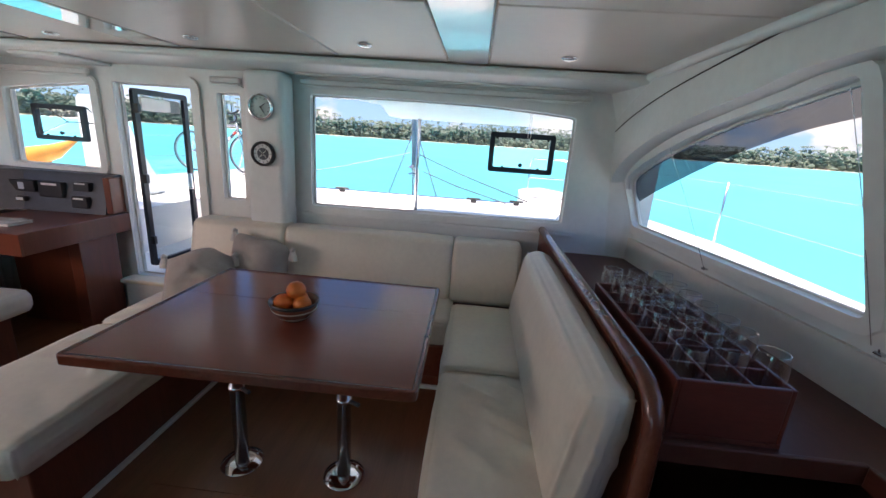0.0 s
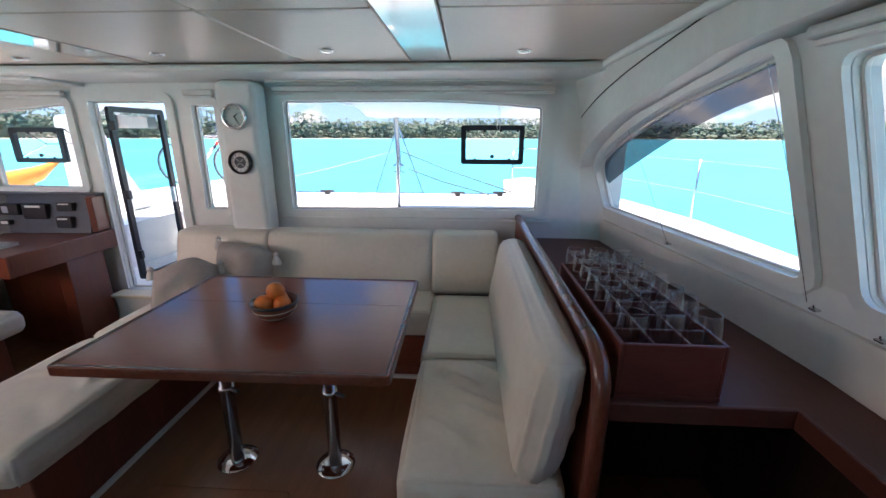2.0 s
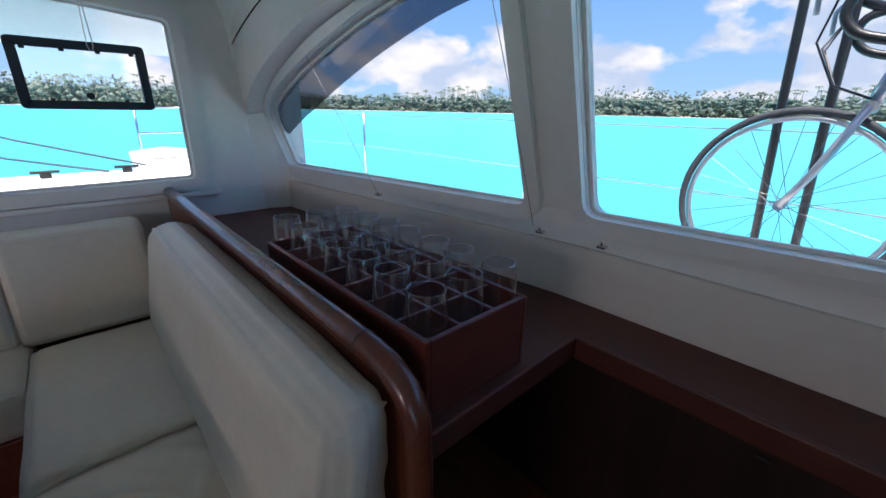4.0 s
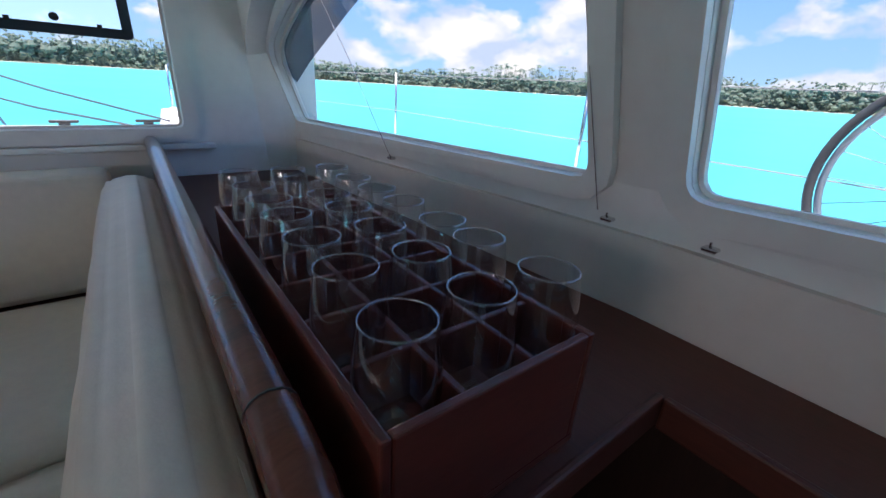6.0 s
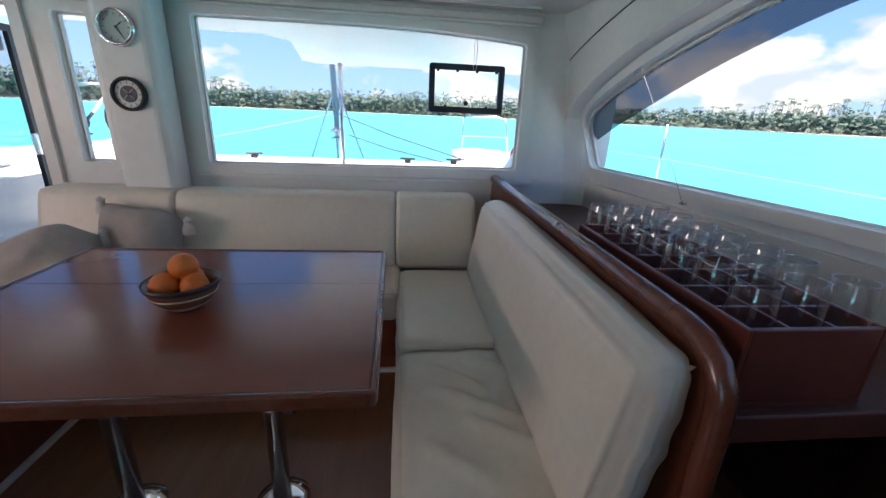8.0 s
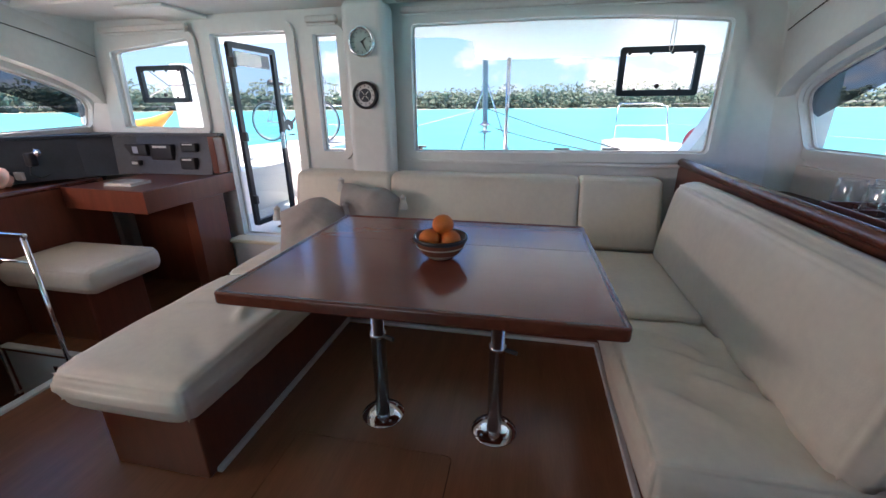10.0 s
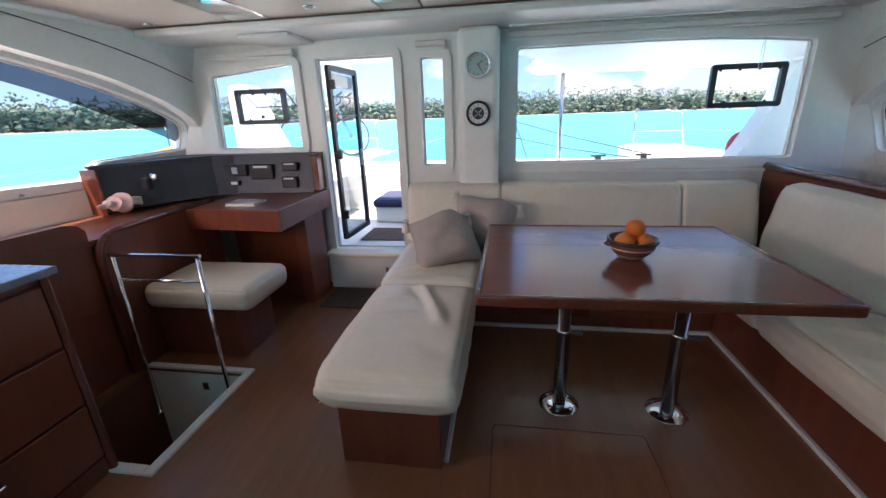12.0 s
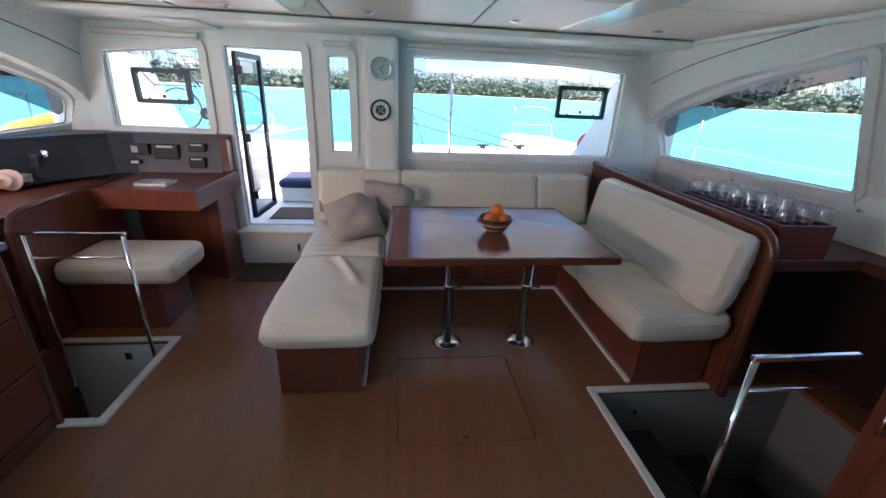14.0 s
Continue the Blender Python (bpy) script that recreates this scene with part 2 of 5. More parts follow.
def pad(x0, x1, y0, y1, z0, z1, r=0.04, puff=0.012, wrinkle=0.004, seed=0, cuts=14, tilt=None, creases=(), folds=0.0):
    """An upholstered block: rounded edges, a little swollen, with soft creases."""
    bm = bmesh.new()
    bmesh.ops.create_cube(bm, size=2)
    bmesh.ops.subdivide_edges(bm, edges=list(bm.edges), cuts=cuts, use_grid_fill=True)
    c = Vector(((x0 + x1) / 2, (y0 + y1) / 2, (z0 + z1) / 2))
    h = Vector(((x1 - x0) / 2, (y1 - y0) / 2, (z1 - z0) / 2))
    rim = 8 / (cuts + 1)

    def spread(k, half):
        """Rows of points gathered in the rounded edge, even between."""
        a = abs(k)
        if a > 1 - rim:
            return math.copysign(half - r + r * (a - 1 + rim) / rim, k)
        return k / (1 - rim) * (half - r)

    for v in bm.verts:
        u = v.co.copy()
        p = Vector([spread(u[i], h[i]) for i in range(3)])
        core = Vector([max(-(h[i] - r), min(h[i] - r, p[i])) for i in range(3)])
        d = p - core
        if d.length > 1e-6:
            p = core + d.normalized() * r
        bulge = puff * (1 - min(1, abs(u.x)) ** 4 if abs(u.x) < 0.999 else 1) * (1 - min(1, abs(u.y)) ** 4 if abs(u.y) < 0.999 else 1) * (1 - min(1, abs(u.z)) ** 4 if abs(u.z) < 0.999 else 1)
        nrm = d.normalized() if d.length > 1e-6 else Vector((0, 0, 0))
        q = (p + c) * 5 + Vector((seed * 7.3, seed * 3.1, 0))
        ridge = 1 - abs(noise.noise(q + Vector((noise.noise(q * 0.5) * 2, 0, 0))))
        p += nrm * (bulge + wrinkle * (ridge - 0.7))
        v.co = p + c
        for ax, ay, bx_, by, hh, ww in creases:
            ab, ap = Vector((bx_ - ax, by - ay)), Vector((v.co.x - ax, v.co.y - ay))
            t = max(0.0, min(1.0, ap.dot(ab) / ab.length_squared))
            gap = (ap - ab * t).length
            v.co.z += hh * math.exp(-(gap / ww) ** 2) * (1 - abs(2 * t - 1) ** 3) * (1 if u.z > 0.5 else 0)
        if folds and p.y < -h.y + 0.16:
            near = min(1.0, (-h.y + 0.16 - p.y) / 0.13)
            phase = p.z * 62 + p.x * 34 + 2.2 * noise.noise(Vector((p.x * 7, p.y * 5, p.z * 6)))
            drape = folds * near * near * (0.5 + 0.5 * math.sin(phase)) ** 1.6 * (0.45 + 0.55 * noise.noise(Vector((p.z * 9, p.x * 5, 3.0))))
            v.co += nrm * drape
        if tilt:
            v.co = tilt(v.co)
    return bm


def loop_line(fn, n):
    return [fn(2 * math.pi * k / n) for k in range(n)]


# ---- setting: the cabin shell ----
def star_x(y, z=1.06):
    """Inner face of the cabin side: it closes in towards the bow and leans in above the sill."""
    return 1.45 - 0.095 * max(0.0, y) - 0.34 * max(0.0, z - 1.06)


def port_x(y, z=1.06):
    return -3.93 + 0.095 * max(0.0, y) + 0.34 * max(0.0, z - 1.06)


WALL_Y = 1.78
front = lambda u, v: (u, WALL_Y, v)
MAIN_WIN = rounded([(-1.04, 1.005), (0.79, 1.02), (0.79, 1.742), (0.55, 1.763), (0.22, 1.782), (-0.2, 1.79), (-1.04, 1.786)], 0.03)
SLIT_WIN = rounded([(-1.72, 0.998), (-1.548, 0.998), (-1.548, 1.757), (-1.72, 1.757)], 0.02)
NAV_WIN = rounded([(-3.41, 1.153), (-2.685, 1.145), (-2.685, 1.772), (-3.385, 1.70)], 0.03)
DOOR_GAP = rounded([(-2.505, 0.32), (-1.915, 0.32), (-1.915, 1.785), (-2.505, 1.785)], 0.02)
setting("wall_north", sheet([(-3.86, -0.05), (1.39, -0.05), (1.39, 2.0), (-3.86, 2.0)], [MAIN_WIN, SLIT_WIN, NAV_WIN, DOOR_GAP], front, (0, 0.07, 0)), M_GEL, "white moulded front bulkhead with windows and a doorway", "wall")

ARCH = curve([(0.155, 1.79), (0.42, 1.74), (0.70, 1.69), (1.02, 1.612), (1.30, 1.53), (1.52, 1.455), (1.69, 1.378), (1.735, 1.30)], 3)
W1 = rounded([(1.723, 1.055), (0.155, 1.082)] + ARCH, 0.04, 3)
W2 = rounded([(-0.045, 1.082), (-2.1, 1.15), (-2.1, 1.80), (-0.035, 1.745)], 0.05)
W2E = rounded([(-0.045, 1.082), (-1.2, 1.12), (-1.2, 1.775), (-0.035, 1.745)], 0.05)
star = lambda u, v: (star_x(u, v), u, v)
port = lambda u, v: (port_x(u, v), u, v)
wall_line = [(1.80, -1.2), (0.0, -1.2), (-3.2, -1.2), (-3.2, 2.0), (0.0, 2.0), (1.80, 2.0)]
setting("wall_east", sheet(wall_line, [W1, W2E], star, (0.07, 0, 0)), M_GEL, "white moulded cabin side with two large windows", "wall")
P1 = rounded([(1.735, 1.165), (1.05, 1.135), (0.98, 1.03), (0.155, 1.06)] + ARCH, 0.03)
setting("wall_west", sheet(wall_line, [P1, W2], port, (-0.07, 0, 0)), M_GEL, "white moulded cabin side with two large windows", "wall")
setting("wall_south", sheet([(-4.0, -1.2), (1.6, -1.2), (1.6, 2.0), (-4.0, 2.0)], [[(-2.6, 0.45), (-1.2, 0.45), (-1.2, 1.85), (-2.6, 1.85)]], lambda u, v: (u, -3.2, v), (0, -0.08, 0)), M_GEL, "plain white rear bulkhead with a wide opening", "wall")


def window_unit(name, loop, lay, out, label, hole=None):
    """Raised frame, rubber gasket and pane of one window."""
    top = tagged(new(name), label, "window", "", "structure")
    k = Vector(out)
    part("window_frame", ring_band(grow(loop, 0.055), grow(loop, 0.0), lambda u, v: tuple(Vector(lay(u, v)) - k * 0.004), tuple(-k * 0.022)), M_GEL, top)
    part("gasket", ring_band(grow(loop, -0.002), grow(loop, -0.012), lambda u, v: tuple(Vector(lay(u, v)) + k * 0.02), tuple(k * 0.012)), M_TRIM, top)
    bm, edges = bmesh.new(), []
    for line in [grow(loop, 0.004)] + ([hole] if hole else []):
        vs = [bm.verts.new(Vector(lay(u, v)) + k * 0.045) for u, v in line]
        edges += [bm.edges.new((vs[i - 1], vs[i])) for i in range(len(vs))]
    bmesh.ops.triangle_fill(bm, use_beauty=True, use_dissolve=False, edges=edges)
    p = part("pane", bm, M_GLASS, top)
    p.visible_shadow = False
    return top


window_unit("window_1", MAIN_WIN, front, (0, 1, 0), "wide front window in a white frame", [(0.248, 1.368), (0.66, 1.368), (0.66, 1.602), (0.248, 1.602)])
window_unit("window_2", SLIT_WIN, front, (0, 1, 0), "narrow upright front window in a white frame")
window_unit("window_3", NAV_WIN, front, (0, 1, 0), "front window above the chart table in a white frame", [(-3.202, 1.358), (-2.818, 1.358), (-2.818, 1.582), (-3.202, 1.582)])
w4 = window_unit("window_4", W1, star, (1, 0, 0), "arched side window with a dark tinted band")
window_unit("window_5", W2E, star, (1, 0, 0), "large rear side window in a white frame")
w6 = window_unit("window_6", P1, port, (-1, 0, 0), "arched side window with a dark tinted band")
window_unit("window_7", W2, port, (-1, 0, 0), "large rear side window in a white frame")
# tinted bands under the arches
for top, lay, k in ((w4, star, 1), (w6, port, -1)):
    bm = bmesh.new()
    arch = [(0.15, 1.80), (0.45, 1.755), (0.8, 1.695), (1.15, 1.60), (1.45, 1.50), (1.70, 1.395), (1.745, 1.26)]
    low = [(0.15, 1.697), (0.42, 1.652), (0.72, 1.575), (1.0, 1.487), (1.25, 1.40), (1.48, 1.318), (1.70, 1.23)]
    arch, low = curve(arch, 5), curve(low, 5)
    a = [bm.verts.new(Vector(lay(*p)) + Vector((0.042 * k, 0, 0))) for p in arch]
    b = [bm.verts.new(Vector(lay(*p)) + Vector((0.042 * k, 0, 0))) for p in low]
    for i in range(len(a) - 1):
        bm.faces.new((a[i], a[i + 1], b[i + 1], b[i]))
    part("tinted_band", bm, M_FRIT, top, "dark tinted band")

# ceiling: vinyl panels with narrow joints, one mesh
bm = bmesh.new()
cols = [(-3.7, -2.787), (-2.538, -1.832), (-1.588, -0.668), (-0.661, -0.055), (0.172, 1.045)]
rows_y = [(-3.2, -1.2), (-1.193, 0.297), (0.304, 1.28)]
for x0, x1 in cols:
    for y0, y1 in rows_y:
        box(x0, x1, y0, y1, 1.955, 1.985, 0.006, 1, bm)
box(-4.0, 1.55, -3.3, 1.86, 1.99, 2.05, 0, 1, bm)
setting("ceiling", bm, M_CEIL, "beige vinyl ceiling panels with narrow joints", "ceiling")
setting("ceiling_strip", box(-0.05, 0.167, -1.0, 1.28, 1.952, 1.985, 0.006, 1), M_CEIL_GLOSS, "glossy white inset strip in the ceiling", "ceiling panel")
setting("ceiling_strip_mirror", box(-1.825, -1.595, -1.2, 1.28, 1.952, 1.985, 0.006, 1), M_MIRROR, "mirror-bright inset strip in the ceiling", "ceiling panel")
setting("ceiling_strip_rear", box(-2.78, -2.545, -1.2, 1.28, 1.952, 1.985, 0.006, 1), M_MIRROR, "mirror-bright inset strip in the ceiling", "ceiling panel")
for x in (1.035, -3.515):
    setting("trim_cove_east" if x > 0 else "trim_cove_west", tube([(x, -3.18, 1.946), (x, 0.0, 1.946), (x, 1.2, 1.944), (x, 1.5, 1.925), (x, 1.74, 1.90)], 0.022, sides=12), M_GEL, "rounded white moulding along the ceiling edge", "trim", True)
setting("ceiling_beam", box(-3.95, 1.3, 1.285, 1.776, 1.905, 1.952, 0.018, 3), M_GEL, "white moulded beam above the front windows", "beam")
# added strip in place of the bright reflected line below the beam
setting("trim", box(-1.1, 0.82, 1.64, 1.665, 1.892, 1.907, 0.004, 1), M_CEIL_GLOSS, "added glossy strip imitating a bright reflection under the ceiling beam", "trim")
setting("trim_door_header", box(-2.86, -2.50, 1.40, 1.774, 1.882, 1.904, 0.008, 2), M_GEL, "white moulded step beside the door header", "trim")


def valance(name, wall_x, inner, s):
    """The deep moulding over a side window, its lower edge an arch."""
    low = [(1.775, 1.335), (1.745, 1.35), (1.68, 1.405), (1.50, 1.495), (1.28, 1.575), (1.02, 1.652), (0.68, 1.722), (0.40, 1.775), (0.15, 1.815), (-0.6, 1.835), (-3.19, 1.85)]
    low = curve(low, 4)
    foot = lambda y, z: wall_x(y, z) - s * 0.11
    face = lambda y, z: foot(y, low_z(y)) + (inner - foot(y, low_z(y))) * max(0.0, (z - low_z(y)) / (1.953 - low_z(y)))

    def low_z(y):
        for (ya, za), (yb, zb) in zip(low, low[1:]):
            if yb <= y <= ya:
                return za + (zb - za) * (ya - y) / max(1e-6, ya - yb)
        return low[-1][1]

    bm = bmesh.new()
    f0, f1, b0 = [], [], []
    for y, z in low:
        f0.append(bm.verts.new((foot(y, z), y, z)))
        f1.append(bm.verts.new((inner, y, 1.953)))
        b0.append(bm.verts.new((wall_x(y, z) - s * 0.003, y, z)))
    for i in range(len(low) - 1):
        bm.faces.new((f0[i], f0[i + 1], f1[i + 1], f1[i])).smooth = True
    under = [(bm.verts.new(p.co), bm.verts.new(q.co)) for p, q in zip(f0, b0)]
    for (pa, qa), (pb, qb) in zip(under, under[1:]):
        bm.faces.new((pa, qa, qb, pb)).smooth = True
    bm.faces.new((f0[0], f1[0], b0[0]))
    ob = setting(name, bm, M_VINYL_WALL, "white padded moulding arched over the side window", "moulding")
    line = curve([(1.765, 1.672), (1.4, 1.765), (1.0, 1.843), (0.58, 1.90), (0.25, 1.935)], 6)
    part("joint", tube([(face(y, z) - s * 0.003, y, z) for y, z in line], 0.003, sides=6), M_SEAM, ob)
    return ob


valance("moulding_east", star_x, 1.04, 1)
valance("moulding_west", port_x, -3.52, -1)
lining = [(1.775, 0.80), (0.0, 0.80), (-3.19, 0.80), (-3.19, 0.995), (0.0, 0.985), (1.775, 0.965)]
setting("wall_lining_east", sheet(lining, [], lambda u, v: (star_x(u) - 0.03, u, v), (0.027, 0, 0)), M_LINING, "white vinyl lining under the side windows", "wall lining")
setting("wall_lining_west", sheet(lining, [], lambda u, v: (port_x(u) + 0.03, u, v), (-0.027, 0, 0)), M_LINING, "white vinyl lining under the side windows", "wall lining")
setting("window_sill_front", box(-1.12, 0.90, 1.745, 1.777, 0.93, 0.955, 0.006, 2), M_GEL, "white ledge under the wide front window", "ledge")
setting("column", box(-1.432, -1.155, 1.575, 1.776, 0, 1.903, 0.045, 4), M_GEL, "white rounded mast column", "column", False)

# floor with two stairwells and an inspection panel
STAR_HOLE = [(-0.065, -0.845), (1.19, -0.845), (1.19, -0.125), (-0.065, -0.125)]
PORT_HOLE = [(-3.19, -0.205), (-2.545, -0.205), (-2.545, 0.465), (-3.19, 0.465)]
PANEL = rounded([(-1.15, -0.435), (-0.485, -0.435), (-0.485, 0.215), (-1.15, 0.215)], 0.03)
FLOOR_OUT = [(-4.0, -3.2), (1.5, -3.2), (1.5, 1.8), (-4.0, 1.8)]
floor = setting("floor", sheet(FLOOR_OUT, [STAR_HOLE, PORT_HOLE, PANEL], lambda u, v: (u, v, 0), (0, 0, -0.03)), M_FLOOR, "reddish brown laminate cabin floor with a satin sheen", "floor")
setting("floor_under", sheet([(-1.3, -0.5), (-0.4, -0.5), (-0.4, 0.4), (-1.3, 0.4)], [], lambda u, v: (u, v, -0.032), (0, 0, -0.02)), M_SEAM, "dark underfloor below the inspection panel", "floor")
part("floor_panel", sheet(grow(PANEL, -0.003), [], lambda u, v: (u, v, -0.001), (0, 0, -0.028)), M_FLOOR, floor)
part("panel_lift", lathe([(0.012, 0), (0.012, 0.002), (0.0, 0.002)], (-0.82, -0.40, 0), 16), M_BLACK, floor)


def stairwell(name, x0, x1, y0, y1, down, rim, mat):
    """White liner, rim and steps of a companionway; down is +1 or -1 along x."""
    top = tagged(new(name), "white moulded stairwell going down to the hull", "stairwell", "", "structure")
    for b in ((x0, x1, y1, y1 + 0.02), (x0, x1, y0 - 0.02, y0), (x0 - 0.02, x0, y0 - 0.02, y1 + 0.02), (x1, x1 + 0.02, y0 - 0.02, y1 + 0.02)):
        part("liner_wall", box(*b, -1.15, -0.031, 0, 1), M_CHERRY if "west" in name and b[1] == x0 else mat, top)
    n = 3
    for i in range(n):
        a = x0 + (x1 - x0) * i / n if down > 0 else x1 - (x1 - x0) * (i + 1) / n
        # steps take the wood with the stairwell's shade in its colour
        part("step", box(a, a + (x1 - x0) / n, y0 + 0.002, y1 - 0.002, -0.34 - 0.23 * i, -0.30 - 0.23 * i, 0.008, 2), M_SHADED_WOOD, top)
    for i, b in enumerate(rim):
        part("rim", box(*b, -0.004, 0.014, 0.005, 2), M_TRIM, top, "white plastic rim")
    return top


# east liner gets the greyed colour as painted shade, the west one stays white
stair_e = stairwell("stairwell_east", -0.065, 1.19, -0.845, -0.125, 1, [(-0.09, -0.05, -0.845, -0.10), (-0.049, 0.64, -0.14, -0.10)], M_SHADED_LINER)
part("knob", lathe([(0.0, 0.0), (0.012, 0.0), (0.014, 0.012), (0.0, 0.016)], (0.22, -0.127, -0.16), 14, axis="y"), M_BLACK, stair_e)
stair_w = stairwell("stairwell_west", -3.19, -2.545, -0.205, 0.465, -1, [(-2.56, -2.515, -0.235, 0.49), (-3.19, -2.561, -0.235, -0.19), (-3.19, -2.561, 0.45, 0.49)], M_GEL)
part("latch", box(-2.86, -2.82, 0.46, 0.467, -0.14, -0.09, 0.004, 2), M_STEEL, stair_w)

# ---- doorway and step ----
door = tagged(new("door_1"), "black-framed glass door standing open outwards", "door", "", "structure")
part("door_frame", ring_band(grow(DOOR_GAP, 0.06), DOOR_GAP, lambda u, v: (u, WALL_Y - 0.004, v), (0, -0.02, 0)), M_GEL, door)
part("seal", ring_band(grow(DOOR_GAP, -0.001), grow(DOOR_GAP, -0.012), lambda u, v: (u, WALL_Y + 0.03, v), (0, 0.02, 0)), M_TRIM, door)
leaf_line = rounded([(0, 0.36), (0.53, 0.36), (0.53, 1.76), (0, 1.76)], 0.03)
leaf_at = lambda u, v: (-2.485 + 0.07 * u, 1.87 + u, v)
part("leaf_frame", ring_band(leaf_line, grow(leaf_line, -0.042), leaf_at, (0.03, 0, 0)), M_BLACK, door, "black anodised frame")
bm = bmesh.new()
bm.faces.new([bm.verts.new(Vector(leaf_at(*p)) + Vector((0.015, 0, 0))) for p in grow(leaf_line, -0.038)])
bmesh.ops.triangulate(bm, faces=bm.faces)
part("leaf_pane", bm, M_DOOR_GLASS, door, "lightly tinted pane").visible_shadow = False
part("door_handle", box(-2.43, -2.40, 2.33, 2.36, 0.95, 1.10, 0.01, 2), M_STEEL, door)
part("leaf_blind", box(-2.47, -2.445, 1.93, 2.34, 1.60, 1.70, 0.01, 2), M_LINING, door, "cream blind rolled up at the head of the leaf")
for z in (0.55, 1.05, 1.58):
    part("hinge", box(-2.455, -2.415, 1.855, 1.89, z, z + 0.07, 0.006, 2), M_BLACK, door)
step = empty("door_step", "cream moulded step below the front doorway", "step")
part("riser", box(-2.545, -1.86, 1.665, 1.776, 0, 0.285, 0.01, 2), M_TRIM, step)
part("tread", box(-2.555, -1.85, 1.63, 1.776, 0.286, 0.318, 0.012, 3), material("cream_tread", (0.78, 0.70, 0.55), 0.45, vary=0.08), step, "cream tread")
part("latch", box(-2.06, -2.035, 1.655, 1.664, 0.12, 0.20, 0.004, 2), M_STEEL, step)
tagged(part("door_mat", box(-2.49, -2.09, 1.29, 1.628, 0.001, 0.012, 0.004, 2), material("brown_mat", (0.06, 0.045, 0.038), 0.95, vary=0.4, scale=30, bump=0.8, bump_scale=300)), "dark brown door mat in front of the step", "mat")

# ---- dinette: benches ----
benches = empty("settee_base", "cherry wood base of the U-shaped settee", "settee base")
part("front_base", box(-1.80, 0.63, 1.14, 1.76, 0, 0.345, 0.006, 2), M_CHERRY, benches)
part("east_base", box(0.19, 0.63, -0.07, 1.138, 0, 0.345, 0.006, 2), M_CHERRY, benches)
part("west_base", box(-1.76, -1.345, -0.063, 1.138, 0, 0.342, 0.006, 2), M_CHERRY, benches)
for x in (-1.05, -0.45):
    part("locker_door", box(x, x + 0.5, 1.126, 1.139, 0.09, 0.30, 0.006, 2), M_EDGE, benches)
for b in ((0.165, 0.189, -0.07, 1.112), (-1.32, 0.189, 1.114, 1.138), (-1.344, -1.322, -0.03, 1.138)):
    part("floor_trim", box(*b, 0.0, 0.022, 0.004, 2), M_TRIM, benches, "white plastic floor trim")


def cushion(name, b, label, category, r=0.035, puff=0.012, wrinkle=0.004, seed=0, tilt=None, pipe=None, group="settee cushions", creases=(), folds=0.0, cuts=26):
    top = empty(name, label, category, group, ((b[0] + b[1]) / 2, (b[2] + b[3]) / 2, b[4]))
    part("cover", pad(*b, r=r, puff=puff, wrinkle=wrinkle, seed=seed, tilt=tilt, cuts=48 if creases or folds else cuts, creases=creases, folds=folds), M_CUSHION, top, "", True)
    x0, x1, y0, y1, z0, z1 = b
    if pipe:
        line = [tilt(Vector(p)) if tilt else p for p in pipe]
        part("piping", tube(line, 0.004, sides=6), M_PIPE, top)
    return top


S = "cream vinyl seat cushion of the settee, slightly creased"
for i, b in enumerate(((0.07, 0.60, -0.16, 0.565, 0.348, 0.492), (0.07, 0.60, 0.57, 1.36, 0.348, 0.50))):
    cushion("seat_cushion", b, S, "cushion", 0.03, 0.014, 0.008, 3 + i, creases=((0.14, 0.46, 0.36, 0.30, 0.022, 0.022), (0.16, 0.34, 0.46, 0.16, 0.021, 0.022), (0.30, 0.52, 0.50, 0.36, 0.018, 0.020), (0.26, 0.20, 0.54, 0.00, 0.019, 0.024), (0.12, 0.12, 0.34, -0.06, 0.016, 0.024)) if i == 0 else ())
cushion("seat_cushion", (-1.255, 0.065, 1.06, 1.50, 0.348, 0.50), S, "cushion", 0.03, 0.012, 0.006, 6)
cushion("seat_cushion", (-1.80, -1.262, -0.155, 0.705, 0.343, 0.478), "creased cream vinyl cushion on the end of the settee", "cushion", 0.045, 0.014, 0.008, 8, creases=((-1.56, 0.70, -1.36, 0.22, 0.024, 0.023), (-1.62, 0.66, -1.44, 0.40, -0.012, 0.03), (-1.75, 0.45, -1.55, 0.52, 0.013, 0.02), (-1.74, 0.30, -1.50, 0.36, 0.013, 0.018), (-1.5, 0.15, -1.3, 0.0, -0.008, 0.04)))
cushion("seat_cushion", (-1.80, -1.262, 0.71, 1.50, 0.343, 0.478), "creased cream vinyl seat cushion beneath two pillows", "cushion", 0.035, 0.012, 0.008, 9, creases=((-1.78, 0.80, -1.55, 0.86, 0.017, 0.018), (-1.78, 0.90, -1.50, 0.96, 0.017, 0.018), (-1.78, 1.02, -1.52, 1.02, 0.014, 0.02), (-1.5, 0.80, -1.3, 0.78, 0.008, 0.02)))
lean_front = lambda p: Vector((p.x, p.y + 0.28 * (p.z - 0.5), p.z))
lean_side = lambda p: Vector((p.x + 0.16 * (p.z - 0.5), p.y, p.z))
B = "tall cream vinyl back cushion leaning on the bulkhead"
for i, (x0, x1) in enumerate(((-1.80, -1.135), (-1.13, 0.04), (0.045, 0.50))):
    cushion("back_cushion", (x0, x1, 1.40, 1.58, 0.495, 0.885), B, "cushion", 0.026, 0.008, 0.004, 12 + i, lean_front)
